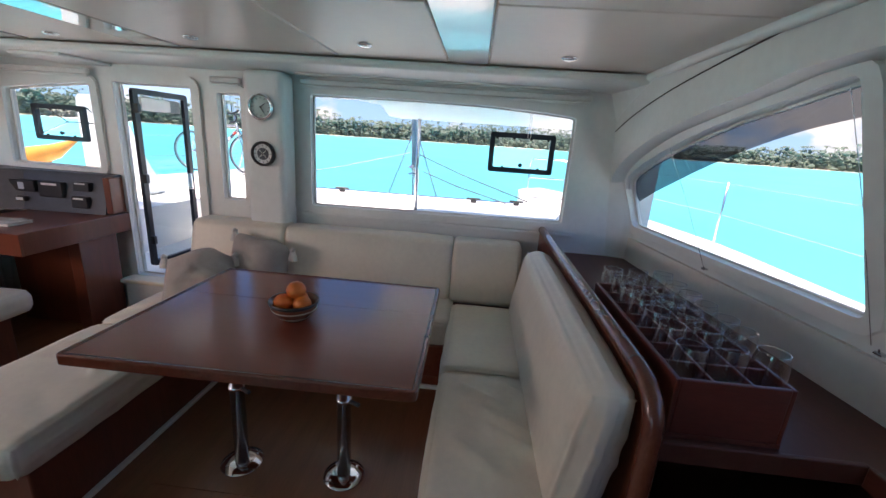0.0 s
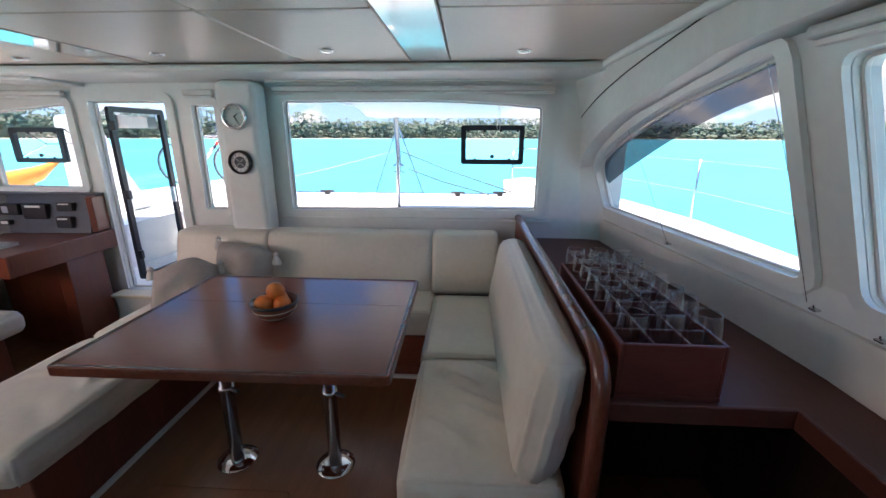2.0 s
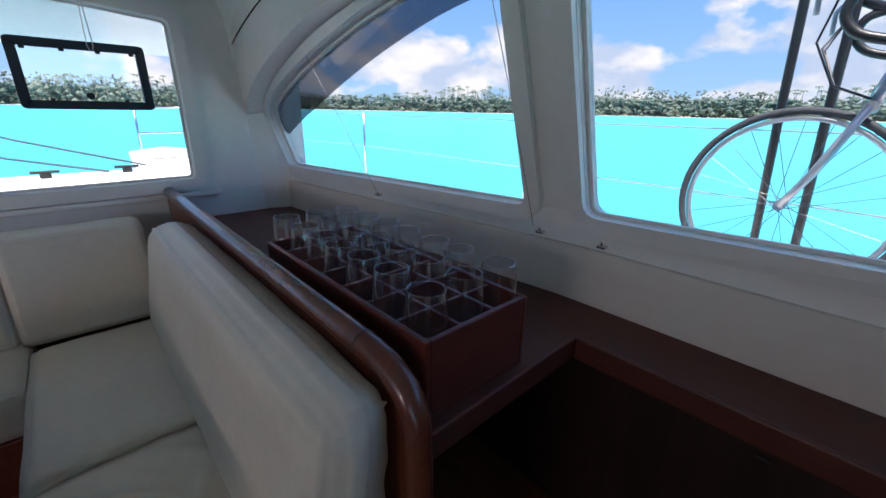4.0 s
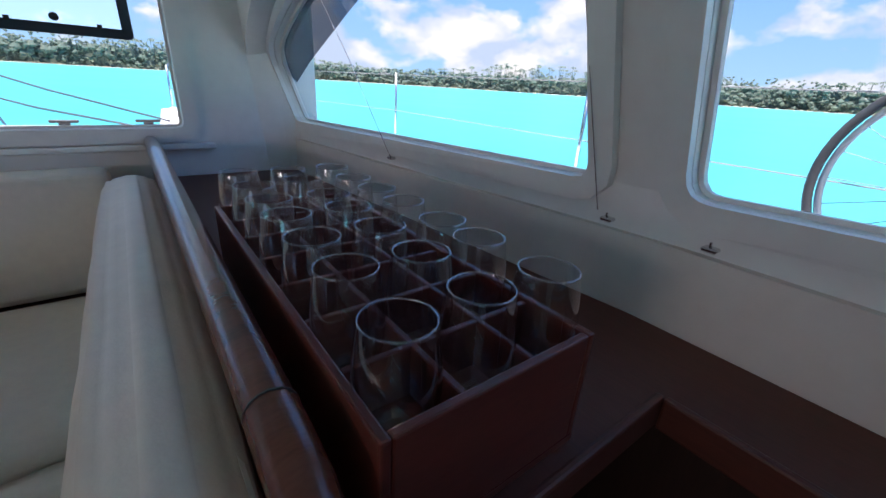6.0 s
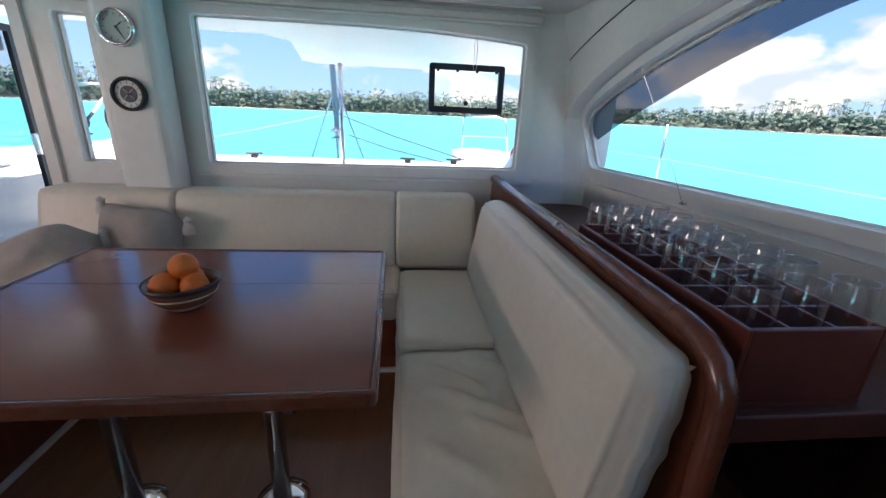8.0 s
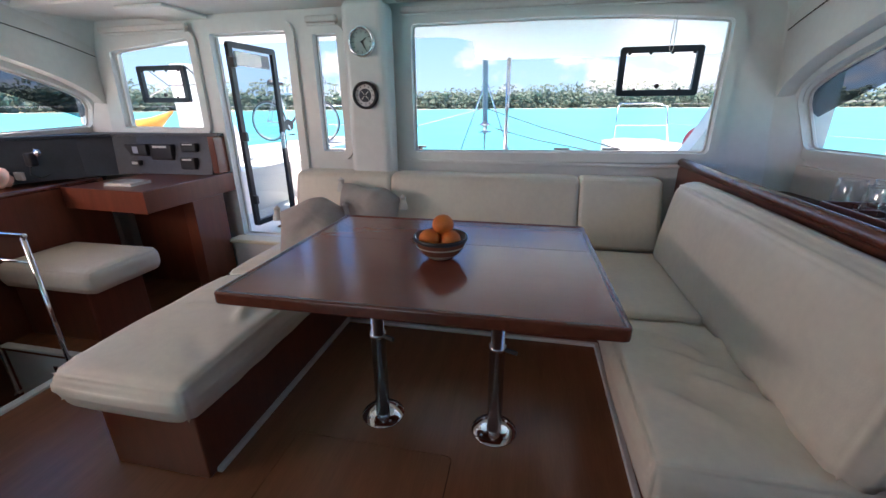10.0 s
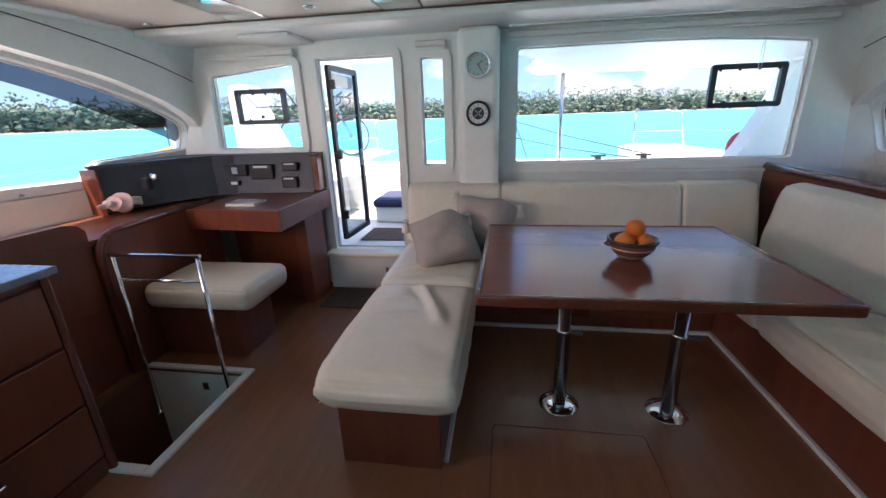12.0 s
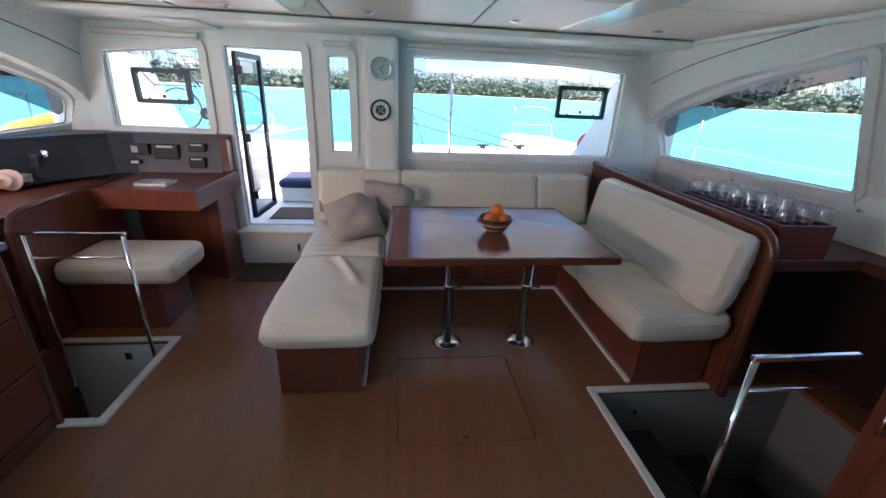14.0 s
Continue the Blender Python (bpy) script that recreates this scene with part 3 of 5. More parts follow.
cushion("back_cushion", (0.43, 0.575, -0.16, 1.31, 0.495, 0.925), "long cream vinyl back cushion against the coaming, puckered at its end", "cushion", 0.052, 0.014, 0.005, 20, lean_side,
        [(0.561, 1.25, 0.912), (0.561, 0.5, 0.913), (0.561, -0.08, 0.912)], folds=0.008)

# wooden coaming behind the side bench
coam = empty("coaming", "cherry coaming with a rounded rail behind the settee", "coaming")
crest = [(1.76, 0.962)] + [(-0.065, 0.955), (-0.115, 0.948), (-0.155, 0.925), (-0.182, 0.885), (-0.19, 0.83)] + [(-0.19, 0.0)]
part("board", sheet(crest + [(1.76, 0.0)], [], lambda u, v: (0.645, u, v), (0.03, 0, 0)), M_CHERRY, coam)
part("rail", tube([(0.66, y, z) for y, z in [(1.76, 0.965)] + [(1.76 - 1.825 * k / 6, 0.965 - 0.008 * k / 6) for k in range(1, 6)] + crest[1:-1] + [(-0.192, 0.5), (-0.192, 0.002)]], 0.027, sides=12), M_EDGE, coam, "rounded solid cherry rail", True)
part("joint", tube([(0.66, -0.03, 0.957), (0.66, -0.028, 0.957)], 0.0272, sides=16), M_SEAM, coam)

# shelf behind it, running on beside the stairwell
shelf = empty("side_shelf", "cherry wood shelf under the side windows", "shelf")
outline = [(0.677, 1.775), (star_x(1.775) - 0.032, 1.775), (1.418, 0.0), (1.418, -3.19), (1.205, -3.19), (1.205, -0.172), (0.677, -0.172)]
part("top", sheet(outline, [], lambda u, v: (u, v, 0.81), (0, 0, -0.03)), M_SHELF, shelf)
part("lip", box(0.677, 1.205, -0.184, -0.169, 0.76, 0.822, 0.005, 2), M_SHELF, shelf)
part("lip", box(1.195, 1.21, -3.18, -0.185, 0.76, 0.822, 0.005, 2), M_SHELF, shelf)
# recess panels under the shelf: their shadow is painted in as near-black
part("end_panel", box(0.677, 1.41, 0.40, 0.42, 0.001, 0.779), M_SHADED_WOOD, shelf)
part("side_panel", box(1.395, 1.415, -0.899, 0.399, 0.001, 0.779), M_SHADED_WOOD, shelf)
part("galley_back", box(1.21, 1.395, -0.93, -0.90, 0.001, 0.779), M_SHADED_WOOD, shelf)
part("catch", box(1.383, 1.3949, -0.62, -0.58, 0.60, 0.612, 0.003, 1), M_STEEL, shelf)

# ---- the table ----
table = empty("dining_table", "varnished cherry saloon table on two steel legs", "table", "", (-0.61, 0.47, 0))
OUT = rounded([(-1.213, -0.014), (0.027, 0.0), (0.012, 0.958), (-1.20, 0.962)], 0.025)


def table_leaf(y0, y1):
    west = lambda y: -1.213 + 0.0133 * (y + 0.014) + 0.018
    east = lambda y: 0.027 - 0.0157 * y - 0.018
    return sheet([(west(y0), y0 - 0.012 * (y0 < 0.1)), (east(y0), y0), (east(y1), y1), (west(y1), y1 + 0.003 * (y1 > 0.9))], [], lambda u, v: (u, v, 0.752), (0, 0, -0.03))


part("front_leaf", table_leaf(0.016, 0.598), M_TABLE, table)
part("rear_leaf", table_leaf(0.601, 0.941), M_TABLE, table)
bm = ring_band(OUT, grow(OUT, -0.0175), lambda u, v: (u, v, 0.756), (0, 0, -0.042))
outer_edges = [e for e in bm.edges if e.is_manifold and e.calc_face_angle(0) > 1.2]
bmesh.ops.bevel(bm, geom=outer_edges, offset=0.007, segments=3, profile=0.5, affect="EDGES")
part("lipping", bm, M_EDGE, table, "rounded solid cherry edging")
part("inlay", ring_band(grow(OUT, -0.0178), grow(OUT, -0.0215), lambda u, v: (u, v, 0.7535), (0, 0, -0.003)), M_EDGE, table, "thin dark inlay line")
part("underframe", box(-1.0, -0.2, 0.22, 0.56, 0.685, 0.722, 0.006, 2), M_CHERRY_H, table)
for x, y in ((-0.832, 0.386), (-0.338, 0.384)):
    leg = part("leg", lathe([(0.031, 0.015), (0.031, 0.40), (0.034, 0.401), (0.034, 0.42), (0.027, 0.421), (0.027, 0.685)], (x, y, 0), 24), M_STEEL, table, "polished steel leg", True)
    part("foot_plate", lathe([(0.0, 0.014), (0.05, 0.014), (0.092, 0.006), (0.094, 0.001), (0.0, 0.001)], (x, y, 0), 32), M_CHROME, leg, "", True)
    part("clamp_knob", tube([(x + 0.03, y - 0.01, 0.41), (x + 0.075, y - 0.03, 0.41)], 0.009), M_BLACK, leg)
    part("top_plate", lathe([(0.0, 0.684), (0.07, 0.684), (0.07, 0.678), (0.0, 0.678)], (x, y, 0), 24), M_STEEL, leg)
    for k in range(4):
        a = math.pi / 4 + k * math.pi / 2
        part("screw", lathe([(0.007, 0.010), (0.006, 0.0135), (0.0, 0.0135)], (x + 0.068 * math.cos(a), y + 0.068 * math.sin(a), 0), 10), M_STEEL, leg)

# ---- glass crate on the shelf ----
crate = empty("glass_crate", "cherry wood crate divided into cells for glasses", "crate", "", (0.863, 0.227, 0.812))
X0, X1, Y0, Y1, Z0, Z1 = 0.714, 1.012, -0.146, 0.60, 0.812, 0.988
part("bottom", box(X0, X1, Y0, Y1, Z0, Z0 + 0.012), M_CRATE, crate)
for b in ((X0, X0 + 0.012, Y0, Y1), (X1 - 0.012, X1, Y0, Y1)):
    part("side", box(*b, Z0 + 0.012, Z1, 0.003, 2), M_CRATE, crate)
for b in ((X0 + 0.012, X1 - 0.012, Y0, Y0 + 0.012), (X0 + 0.012, X1 - 0.012, Y1 - 0.012, Y1)):
    part("end", box(*b, Z0 + 0.012, Z1, 0.003, 2), M_CRATE, crate)
NR = 7
for i in (1, 2):
    x = X0 + (X1 - X0) * i / 3
    part("divider", box(x - 0.0045, x + 0.0045, Y0 + 0.012, Y1 - 0.012, Z0 + 0.012, Z1 - 0.004, 0.0015, 1), M_CRATE, crate)
for j in range(1, NR):
    y = Y0 + (Y1 - Y0) * j / NR
    part("divider", box(X0 + 0.012, X1 - 0.012, y - 0.0045, y + 0.0045, Z0 + 0.012, Z1 - 0.0045, 0.0015, 1), M_CRATE, crate)


def glass_material():
    m = bpy.data.materials.new("clear_glass")
    m.use_nodes = True
    n, l = m.node_tree.nodes, m.node_tree.links
    n.remove(n["Principled BSDF"])
    tr, gl, mx, lw = (n.new("ShaderNode" + k) for k in ("BsdfTransparent", "BsdfGlossy", "MixShader", "LayerWeight"))
    tr.inputs[0].default_value = (0.97, 0.975, 0.98, 1)
    gl.inputs["Roughness"].default_value = 0.0
    pw, rg = n.new("ShaderNodeMath"), n.new("ShaderNodeMapRange")
    pw.operation = "POWER"
    pw.inputs[1].default_value = 2.1
    rg.inputs[3].default_value, rg.inputs[4].default_value = 0.13, 0.82
    l.new(lw.outputs["Facing"], pw.inputs[0])
    l.new(pw.outputs[0], rg.inputs[0])
    l.new(rg.outputs[0], mx.inputs[0])
    l.new(tr.outputs[0], mx.inputs[1])
    l.new(gl.outputs[0], mx.inputs[2])
    l.new(mx.outputs[0], n["Material Output"].inputs[0])
    return m


M_TUMBLER = glass_material()
tumbler = empty("stemless_glass", "clear stemless wine glass standing in the crate", "glass", "glasses in the crate")
part("bowl", lathe([(0.0, 0.006), (0.010, 0.005), (0.018, 0.001), (0.026, 0.005), (0.0345, 0.016), (0.0410, 0.030), (0.0450, 0.046), (0.0468, 0.062), (0.0466, 0.078), (0.0449, 0.098), (0.0422, 0.116), (0.0392, 0.132), (0.0389, 0.1335), (0.0381, 0.1325)], (0, 0, 0), 40, cap=False), M_TUMBLER, tumbler, "", True)
part("rim", tube(loop_line(lambda a: (0.0388 * math.cos(a), 0.0388 * math.sin(a), 0.1335), 40), 0.0011, sides=6, closed=True), M_TUMBLER, tumbler, "thin rolled rim", True)
part("base", lathe([(0.0, 0.0015), (0.019, 0.0015), (0.020, 0.004), (0.013, 0.0085), (0.0, 0.009)], (0, 0, 0), 32, cap=False), M_TUMBLER, tumbler, "thick glass base", True)
first = True
for j in range(NR):
    for i in range(3):
        x = X0 + (X1 - X0) * (i + 0.5) / 3 + random.uniform(-0.002, 0.002)
        y = Y0 + (Y1 - Y0) * (j + 0.5) / NR + random.uniform(-0.012, 0.012)
        m = pose(x, y, Z0 + 0.1045, 0, 0, random.uniform(0, 90)) @ Matrix.Diagonal((0.965, 0.965, 1.06, 1))
        if first:
            tumbler.matrix_basis = m
            first = False
        else:
            copy_thing(tumbler, m)
part("false_bottom", box(X0 + 0.012, X1 - 0.012, Y0 + 0.012, Y1 - 0.012, Z0 + 0.096, Z0 + 0.104), M_CRATE, crate)
# ---- fruit bowl ----
bowl = empty("fruit_bowl", "striped brown ceramic bowl on the table", "bowl", "", (-0.571, 0.425, 0.753))
M_CLAY = material("glazed_terracotta", (0.20, 0.07, 0.04), 0.25, vary=0.25, scale=12, coat=0.4)
M_CREAM = material("cream_glaze", (0.55, 0.48, 0.38), 0.25, vary=0.15, scale=20, coat=0.4)
bx = (-0.571, 0.425, 0.753)
part("body", lathe([(0.0, 0.004), (0.042, 0.0), (0.046, 0.006), (0.075, 0.028), (0.092, 0.055), (0.100, 0.088), (0.097, 0.090), (0.088, 0.056), (0.070, 0.030), (0.0, 0.014)], bx, 40), M_CLAY, bowl, "", True)
part("stripe", lathe([(0.0545, 0.0105), (0.0575, 0.0135), (0.0735, 0.0268), (0.0715, 0.0245)], bx, 40, cap=False), M_CREAM, bowl, "cream glazed stripe", True)
part("stripe", lathe([(0.0905, 0.0515), (0.0927, 0.0535), (0.0942, 0.0585), (0.0918, 0.0565)], bx, 40, cap=False), M_CREAM, bowl, "cream glazed stripe", True)
part("stripe", lathe([(0.0985, 0.0735), (0.1015, 0.0785), (0.1025, 0.0895), (0.1, 0.0895)], bx, 40, cap=False), M_BLACK, bowl, "dark glazed rim", True)
part("ear", tube([(bx[0] - 0.098, bx[1], bx[2] + 0.075), (bx[0] - 0.113, bx[1] - 0.01, bx[2] + 0.07), (bx[0] - 0.097, bx[1] - 0.02, bx[2] + 0.062)], 0.006), M_CLAY, bowl)
M_ORANGE = material("orange_peel", (0.86, 0.20, 0.03), 0.42, vary=0.14, scale=10, bump=0.5, bump_scale=500)
orange = None
for dx, dy, dz, r in ((-0.038, -0.02, 0.078, 0.041), (0.040, -0.012, 0.076, 0.039), (0.004, 0.043, 0.076, 0.039), (0.008, 0.006, 0.130, 0.040)):
    o = tagged(part("orange", lathe([(max(1e-5, math.sin(math.pi * k / 14)), -math.cos(math.pi * k / 14) * 0.95 + (0.03 if k in (0, 14) else 0)) for k in range(15)], (0, 0, 0), 24), M_ORANGE, None, "", True), "ripe orange lying in the bowl", "fruit", "oranges in the bowl") if orange is None else copy_thing(orange, Matrix())
    orange = orange or o
    o.matrix_basis = Matrix.LocRotScale((bx[0] + dx, bx[1] + dy, bx[2] + dz), Euler((dx * 20, dy * 20, 0)), (r, r, r))


# ---- pillows ----
def pillow(at, rz, lean, size, label, spin=0.0):
    top = empty("throw_pillow", label, "pillow", "pillows on the settee", at)
    m = Matrix.Rotation(rz, 4, "Z") @ Matrix.Rotation(lean, 4, "X") @ Matrix.Rotation(spin, 4, "Y")
    bm = bmesh.new()
    bmesh.ops.create_grid(bm, x_segments=26, y_segments=26, size=1)
    r = bmesh.ops.duplicate(bm, geom=list(bm.verts) + list(bm.edges) + list(bm.faces))
    back = {g for g in r["geom"] if isinstance(g, bmesh.types.BMVert)}
    for v in bm.verts:
        u, w = v.co.x, v.co.y
        th = 0.11 * ((1 - u ** 4) * (1 - w ** 4)) ** 0.6
        pinch = 1 - 0.10 * (1 - u * u) * w * w - 0.10 * (1 - w * w) * u * u
        k = noise.noise(Vector((u * 1.6, w * 1.6, rz * 5))) * 0.014 + (0.5 - abs(noise.noise(Vector((u * 1.5 + w * 2.6, w * 1.2 - u * 0.6, rz + 7))))) * 0.012
        v.co = m @ Vector((u * size * pinch, (-1 if v in back else 1) * (th + k * (1 - abs(u)) * (1 - abs(w)) * 3), w * size * 0.9 * pinch)) + noise.noise_vector(Vector((u * 1.1 + 3, w * 1.1, rz * 9))) * 0.035 - Vector((0, 0, 0.05 * abs(u) ** 2 * (1 + u * w * 0.4)))
    bmesh.ops.remove_doubles(bm, verts=bm.verts, dist=0.0008)
    bmesh.ops.translate(bm, vec=Vector(at), verts=bm.verts)
    part("cover", bm, M_LINEN, top, "", True)
    for u, w in ((-1, -1), (1, -1), (-1, 1), (1, 1)):
        c = Vector(at) + m @ Vector((u * size * 1.03, -0.012, w * size * 0.93)) + noise.noise_vector(Vector((u * 1.1 + 3, w * 1.1, rz * 9))) * 0.035 - Vector((0, 0, 0.05 * (1 + u * w * 0.4)))
        tb = lathe([(0.004, 0.025), (0.021, 0.010), (0.016, -0.004), (0.029, -0.042), (0.031, -0.062), (0.0, -0.058)], tuple(c), 14)
        part("tassel", tb, M_TASSEL, top, "pale cotton tassel")
    return top


pillow((-1.475, 1.085, 0.635), 0.22, -0.75, 0.20, "taupe linen pillow with corner tassels leaning on the settee", -0.16)
pillow((-1.235, 1.335, 0.68), -0.12, -0.30, 0.205, "taupe linen pillow with corner tassels behind the table", 0.12)


# ---- instruments on the column ----
def dial(name, z, r, face_mat, label, marks):
    top = empty(name, label, "clock" if "clock" in name else "compass", "", (-1.293, 1.574, z))
    c = (-1.293, 1.573, z)
    part("bezel", lathe([(r * 0.80, 0.0), (r, 0.0), (r, 0.022), (r * 0.93, 0.034), (r * 0.82, 0.03), (r * 0.80, 0.018), (r * 0.80, 0.0)], c, 40, axis="y", cap=False), M_CHROME if "clock" in name else M_BLACK, top, "", True)
    part("face", lathe([(r * 0.81, 0.014), (0.0, 0.014)], c, 40, axis="y", cap=False), face_mat, top)
    for k in range(12):
        a = k * math.pi / 6
        bm = tube([(c[0] + r * 0.60 * math.sin(a), c[1] - 0.0155, c[2] + r * 0.60 * math.cos(a)), (c[0] + r * 0.74 * math.sin(a), c[1] - 0.0155, c[2] + r * 0.74 * math.cos(a))], 0.0016, sides=5)
        part("hour_mark", bm, M_BLACK if marks else M_TRIM, top)
    for a, k in ((0.9, 0.42), (2.6, 0.56)) if "clock" in name else ((0.8, 0.4), (2.37, 0.4), (3.94, 0.4), (5.51, 0.4)):
        part("hand_bar", tube([(c[0], c[1] - 0.018, c[2]), (c[0] + r * k * math.sin(a), c[1] - 0.018, c[2] + r * k * math.cos(a))], 0.0025, sides=6), M_BLACK if "clock" in name else M_TRIM, top)
    part("hub", lathe([(0.006, 0.014), (0.006, 0.021), (0.0, 0.022)], c, 12, axis="y"), M_BLACK, top)
    return top


dial("ship_clock", 1.668, 0.085, material("grey_green_dial", (0.40, 0.52, 0.50), 0.4, vary=0.05), "round chrome ship's clock on the column", True)
top = dial("wall_compass", 1.367, 0.082, material("white_dial", (0.78, 0.79, 0.78), 0.4, vary=0.03), "round black-rimmed compass with a white dial on the column", True)
part("card", lathe([(0.040, 0.0145), (0.040, 0.0165), (0.0, 0.0165)], (-1.293, 1.573, 1.367), 32, axis="y"), M_NAVY_PANEL, top, "dark blue compass card")


# ---- opening hatches in the front windows ----
def window_hatch(x0, x1, z0, z1, label, open_out):
    top = empty("window_hatch", label, "hatch", "window hatches", ((x0 + x1) / 2, WALL_Y + 0.03, z0))
    line = rounded([(x0, z0), (x1, z0), (x1, z1), (x0, z1)], 0.02)
    part("hatch_frame", ring_band(line, grow(line, -0.034), lambda u, v: (u, WALL_Y + 0.012, v), (0, 0.03, 0)), M_HATCH, top)
    bm = bmesh.new()
    lay = (lambda u, v: (u, WALL_Y + 0.05 + (z1 - v) * 0.85, v + (z1 - v) * 0.45)) if open_out else (lambda u, v: (u, WALL_Y + 0.043, v))
    bm.faces.new([bm.verts.new(lay(*p)) for p in grow(line, -0.03)])
    bmesh.ops.triangulate(bm, faces=bm.faces)
    part("hatch_pane", bm, M_GLASS_HATCH, top).visible_shadow = False
    if open_out:
        part("pane_edge", ring_band(grow(line, -0.026), grow(line, -0.034), lay, (0, 0.004, 0.004)), M_BLACK, top)
        part("stay", tube([(x0 + 0.05, WALL_Y + 0.03, z0 + 0.05), (x0 + 0.05, WALL_Y + 0.22, z0 + 0.13)], 0.005), M_STEEL, top)
    n = 4
    for i in range(n):
        x = x0 + 0.05 + (x1 - x0 - 0.1) * i / (n - 1)
        part("pad_stop", box(x - 0.009, x + 0.009, WALL_Y + 0.010, WALL_Y + 0.02, z1 - 0.045, z1 - 0.028, 0.003, 2), M_BLACK, top)
    for x in (x0 + 0.1, x1 - 0.1):
        part("pad_stop", box(x - 0.008, x + 0.008, WALL_Y + 0.010, WALL_Y + 0.02, z0 + 0.028, z0 + 0.044, 0.003, 2), M_BLACK, top)
    part("latch_knob", lathe([(0.0, 0.0), (0.012, 0.0), (0.014, 0.014), (0.0, 0.016)], ((x0 + x1) / 2, WALL_Y + 0.03, z0 + 0.055), 16, axis="y"), M_BLACK, top)


window_hatch(0.230, 0.678, 1.350, 1.620, "black-framed hatch closed in the wide front window", False)
window_hatch(-3.22, -2.80, 1.34, 1.60, "black-framed hatch pushed open in the front window", True)
cord = empty("hatch_cord", "thin white pull cord hanging over the front window", "cord", "", (0.49, 1.755, 1.8))
part("cord_line", tube([(0.485, 1.758, 1.80), (0.48, 1.758, 1.60), (0.49, 1.758, 1.575), (0.50, 1.758, 1.60), (0.495, 1.758, 1.80)], 0.002, sides=5), M_TRIM, cord)


def blind(x0, x1, y, z, label):
    top = empty("roller_blind", label, "blind", "roller blinds", ((x0 + x1) / 2, y, z))
    part("cassette", box(x0, x1, y - 0.02, y + 0.02, z - 0.018, z + 0.022, 0.012, 3), M_TRIM, top)
    part("bottom_bar", box(x0 + 0.01, x1 - 0.01, y - 0.012, y + 0.006, z - 0.034, z - 0.02, 0.004, 2), M_GEL, top)


blind(-1.10, 0.86, 1.735, 1.858, "white roller blind rolled up over the front window")
blind(-1.745, -1.525, 1.735, 1.835, "grey roller blind rolled up over the narrow window")
blind(-3.40, -2.65, 1.735, 1.835, "white roller blind rolled up above the chart table")


# ---- ceiling lights ----
spot = None
for x, y in ((0.543, 0.996), (-0.43, 0.95), (-1.34, 1.0), (-2.19, 1.08), (-3.12, 0.09), (-3.3, 1.2), (0.54, -0.6), (-1.3, -0.6)):
    if spot is None:
        spot = empty("ceiling_spotlight", "small round chrome spotlight in the ceiling, switched off", "ceiling light", "ceiling spotlights", (x, y, 1.955))
        part("ring", lathe([(0.022, 0.0), (0.036, 0.0), (0.038, -0.004), (0.030, -0.011), (0.022, -0.008)], (x, y, 1.955), 28, cap=False), M_CHROME, spot, "", True)
        part("lens", lathe([(0.0, -0.004), (0.023, -0.004), (0.023, -0.001)], (x, y, 1.955), 24), M_TRIM, spot)
    else:
        copy_thing(spot, pose(x, y, 1.955))


# ---- handrails ----
def handrail(name, pts_top, z_low, label):
    (xa, ya), (xb, yb) = pts_top if len(pts_top) > 1 else (pts_top[0], (0.47, pts_top[0][1]))
    top = empty(name, label, "handrail", "steel handrails", (xa, ya, z_low))
    zt = 0.715
    part("top_bar", box(min(xa, xb) - 0.02, max(xa, xb) + 0.02, ya - 0.012, ya + 0.012, zt - 0.012, zt + 0.012, 0.008, 3), M_CHROME, top)
    part("middle_bar", tube([(xa, ya, zt - 0.14), (xb, yb, zt - 0.14)], 0.008), M_CHROME, top, "", True)
    for x, y in pts_top:
        part("post", tube([(x, y, z_low), (x, y, zt - 0.008)], 0.012, sides=12), M_CHROME, top, "", True)
        part("collar", lathe([(0.024, 0.0), (0.024, 0.006), (0.013, 0.012)], (x, y, z_low), 16), M_CHROME, top)


handrail("stair_handrail", ((-3.17, 0.43), (-2.665, 0.43)), -0.30, "polished steel handrail above the stairwell by the seat")
handrail("stair_handrail", ((0.085, -0.79),), -0.345, "polished steel handrail beside the galley cabinet")

# ---- chart table corner ----
nav_seat = empty("stool", "square cream padded stool on a cherry base", "stool", "", (-2.87, 0.79, 0))
part("base", box(-3.18, -2.65, 0.61, 0.95, 0.0, 0.338, 0.008, 2), M_CHERRY, nav_seat)
part("cushion", pad(-3.19, -2.535, 0.565, 1.0, 0.34, 0.468, r=0.035, puff=0.012, wrinkle=0.005, seed=31, cuts=18), M_CUSHION, nav_seat, "cream vinyl cushion", True)

partition = empty("stair_partition", "cherry partition with a rounded corner beside the stairwell", "partition", "", (-3.21, 0.8, 0))
pl = [(1.3, -1.1), (0.40, -1.1), (0.40, 0.70), (0.415, 0.76), (0.45, 0.805), (0.51, 0.825), (1.3, 0.83)]
part("board", sheet(pl, [], lambda u, v: (-3.225, u, v), (0.025, 0, 0)), M_CHERRY, partition)
part("edge_rail", tube([(-3.212, u, v) for u, v in pl[1:]], 0.018, sides=10), M_EDGE, partition, "rounded cherry edging", True)

pshelf = empty("outboard_shelf", "cherry shelf below the side window", "shelf", "", (-3.5, 0.6, 0))
part("top", sheet([(-3.235, -0.19), (-3.235, 1.40), (-3.76, 1.40), (-3.895, 0.0), (-3.895, -0.19)], [], lambda u, v: (u, v, 0.80), (0, 0, -0.03)), M_CHERRY_H, pshelf)
part("front_panel", sheet([(-0.19, -1.1), (0.395, -1.1), (0.395, 0.855), (0.36, 0.89), (0.30, 0.908), (-0.19, 0.915)], [], lambda u, v: (-3.265, u, v), (0.025, 0, 0)), M_CHERRY, pshelf)

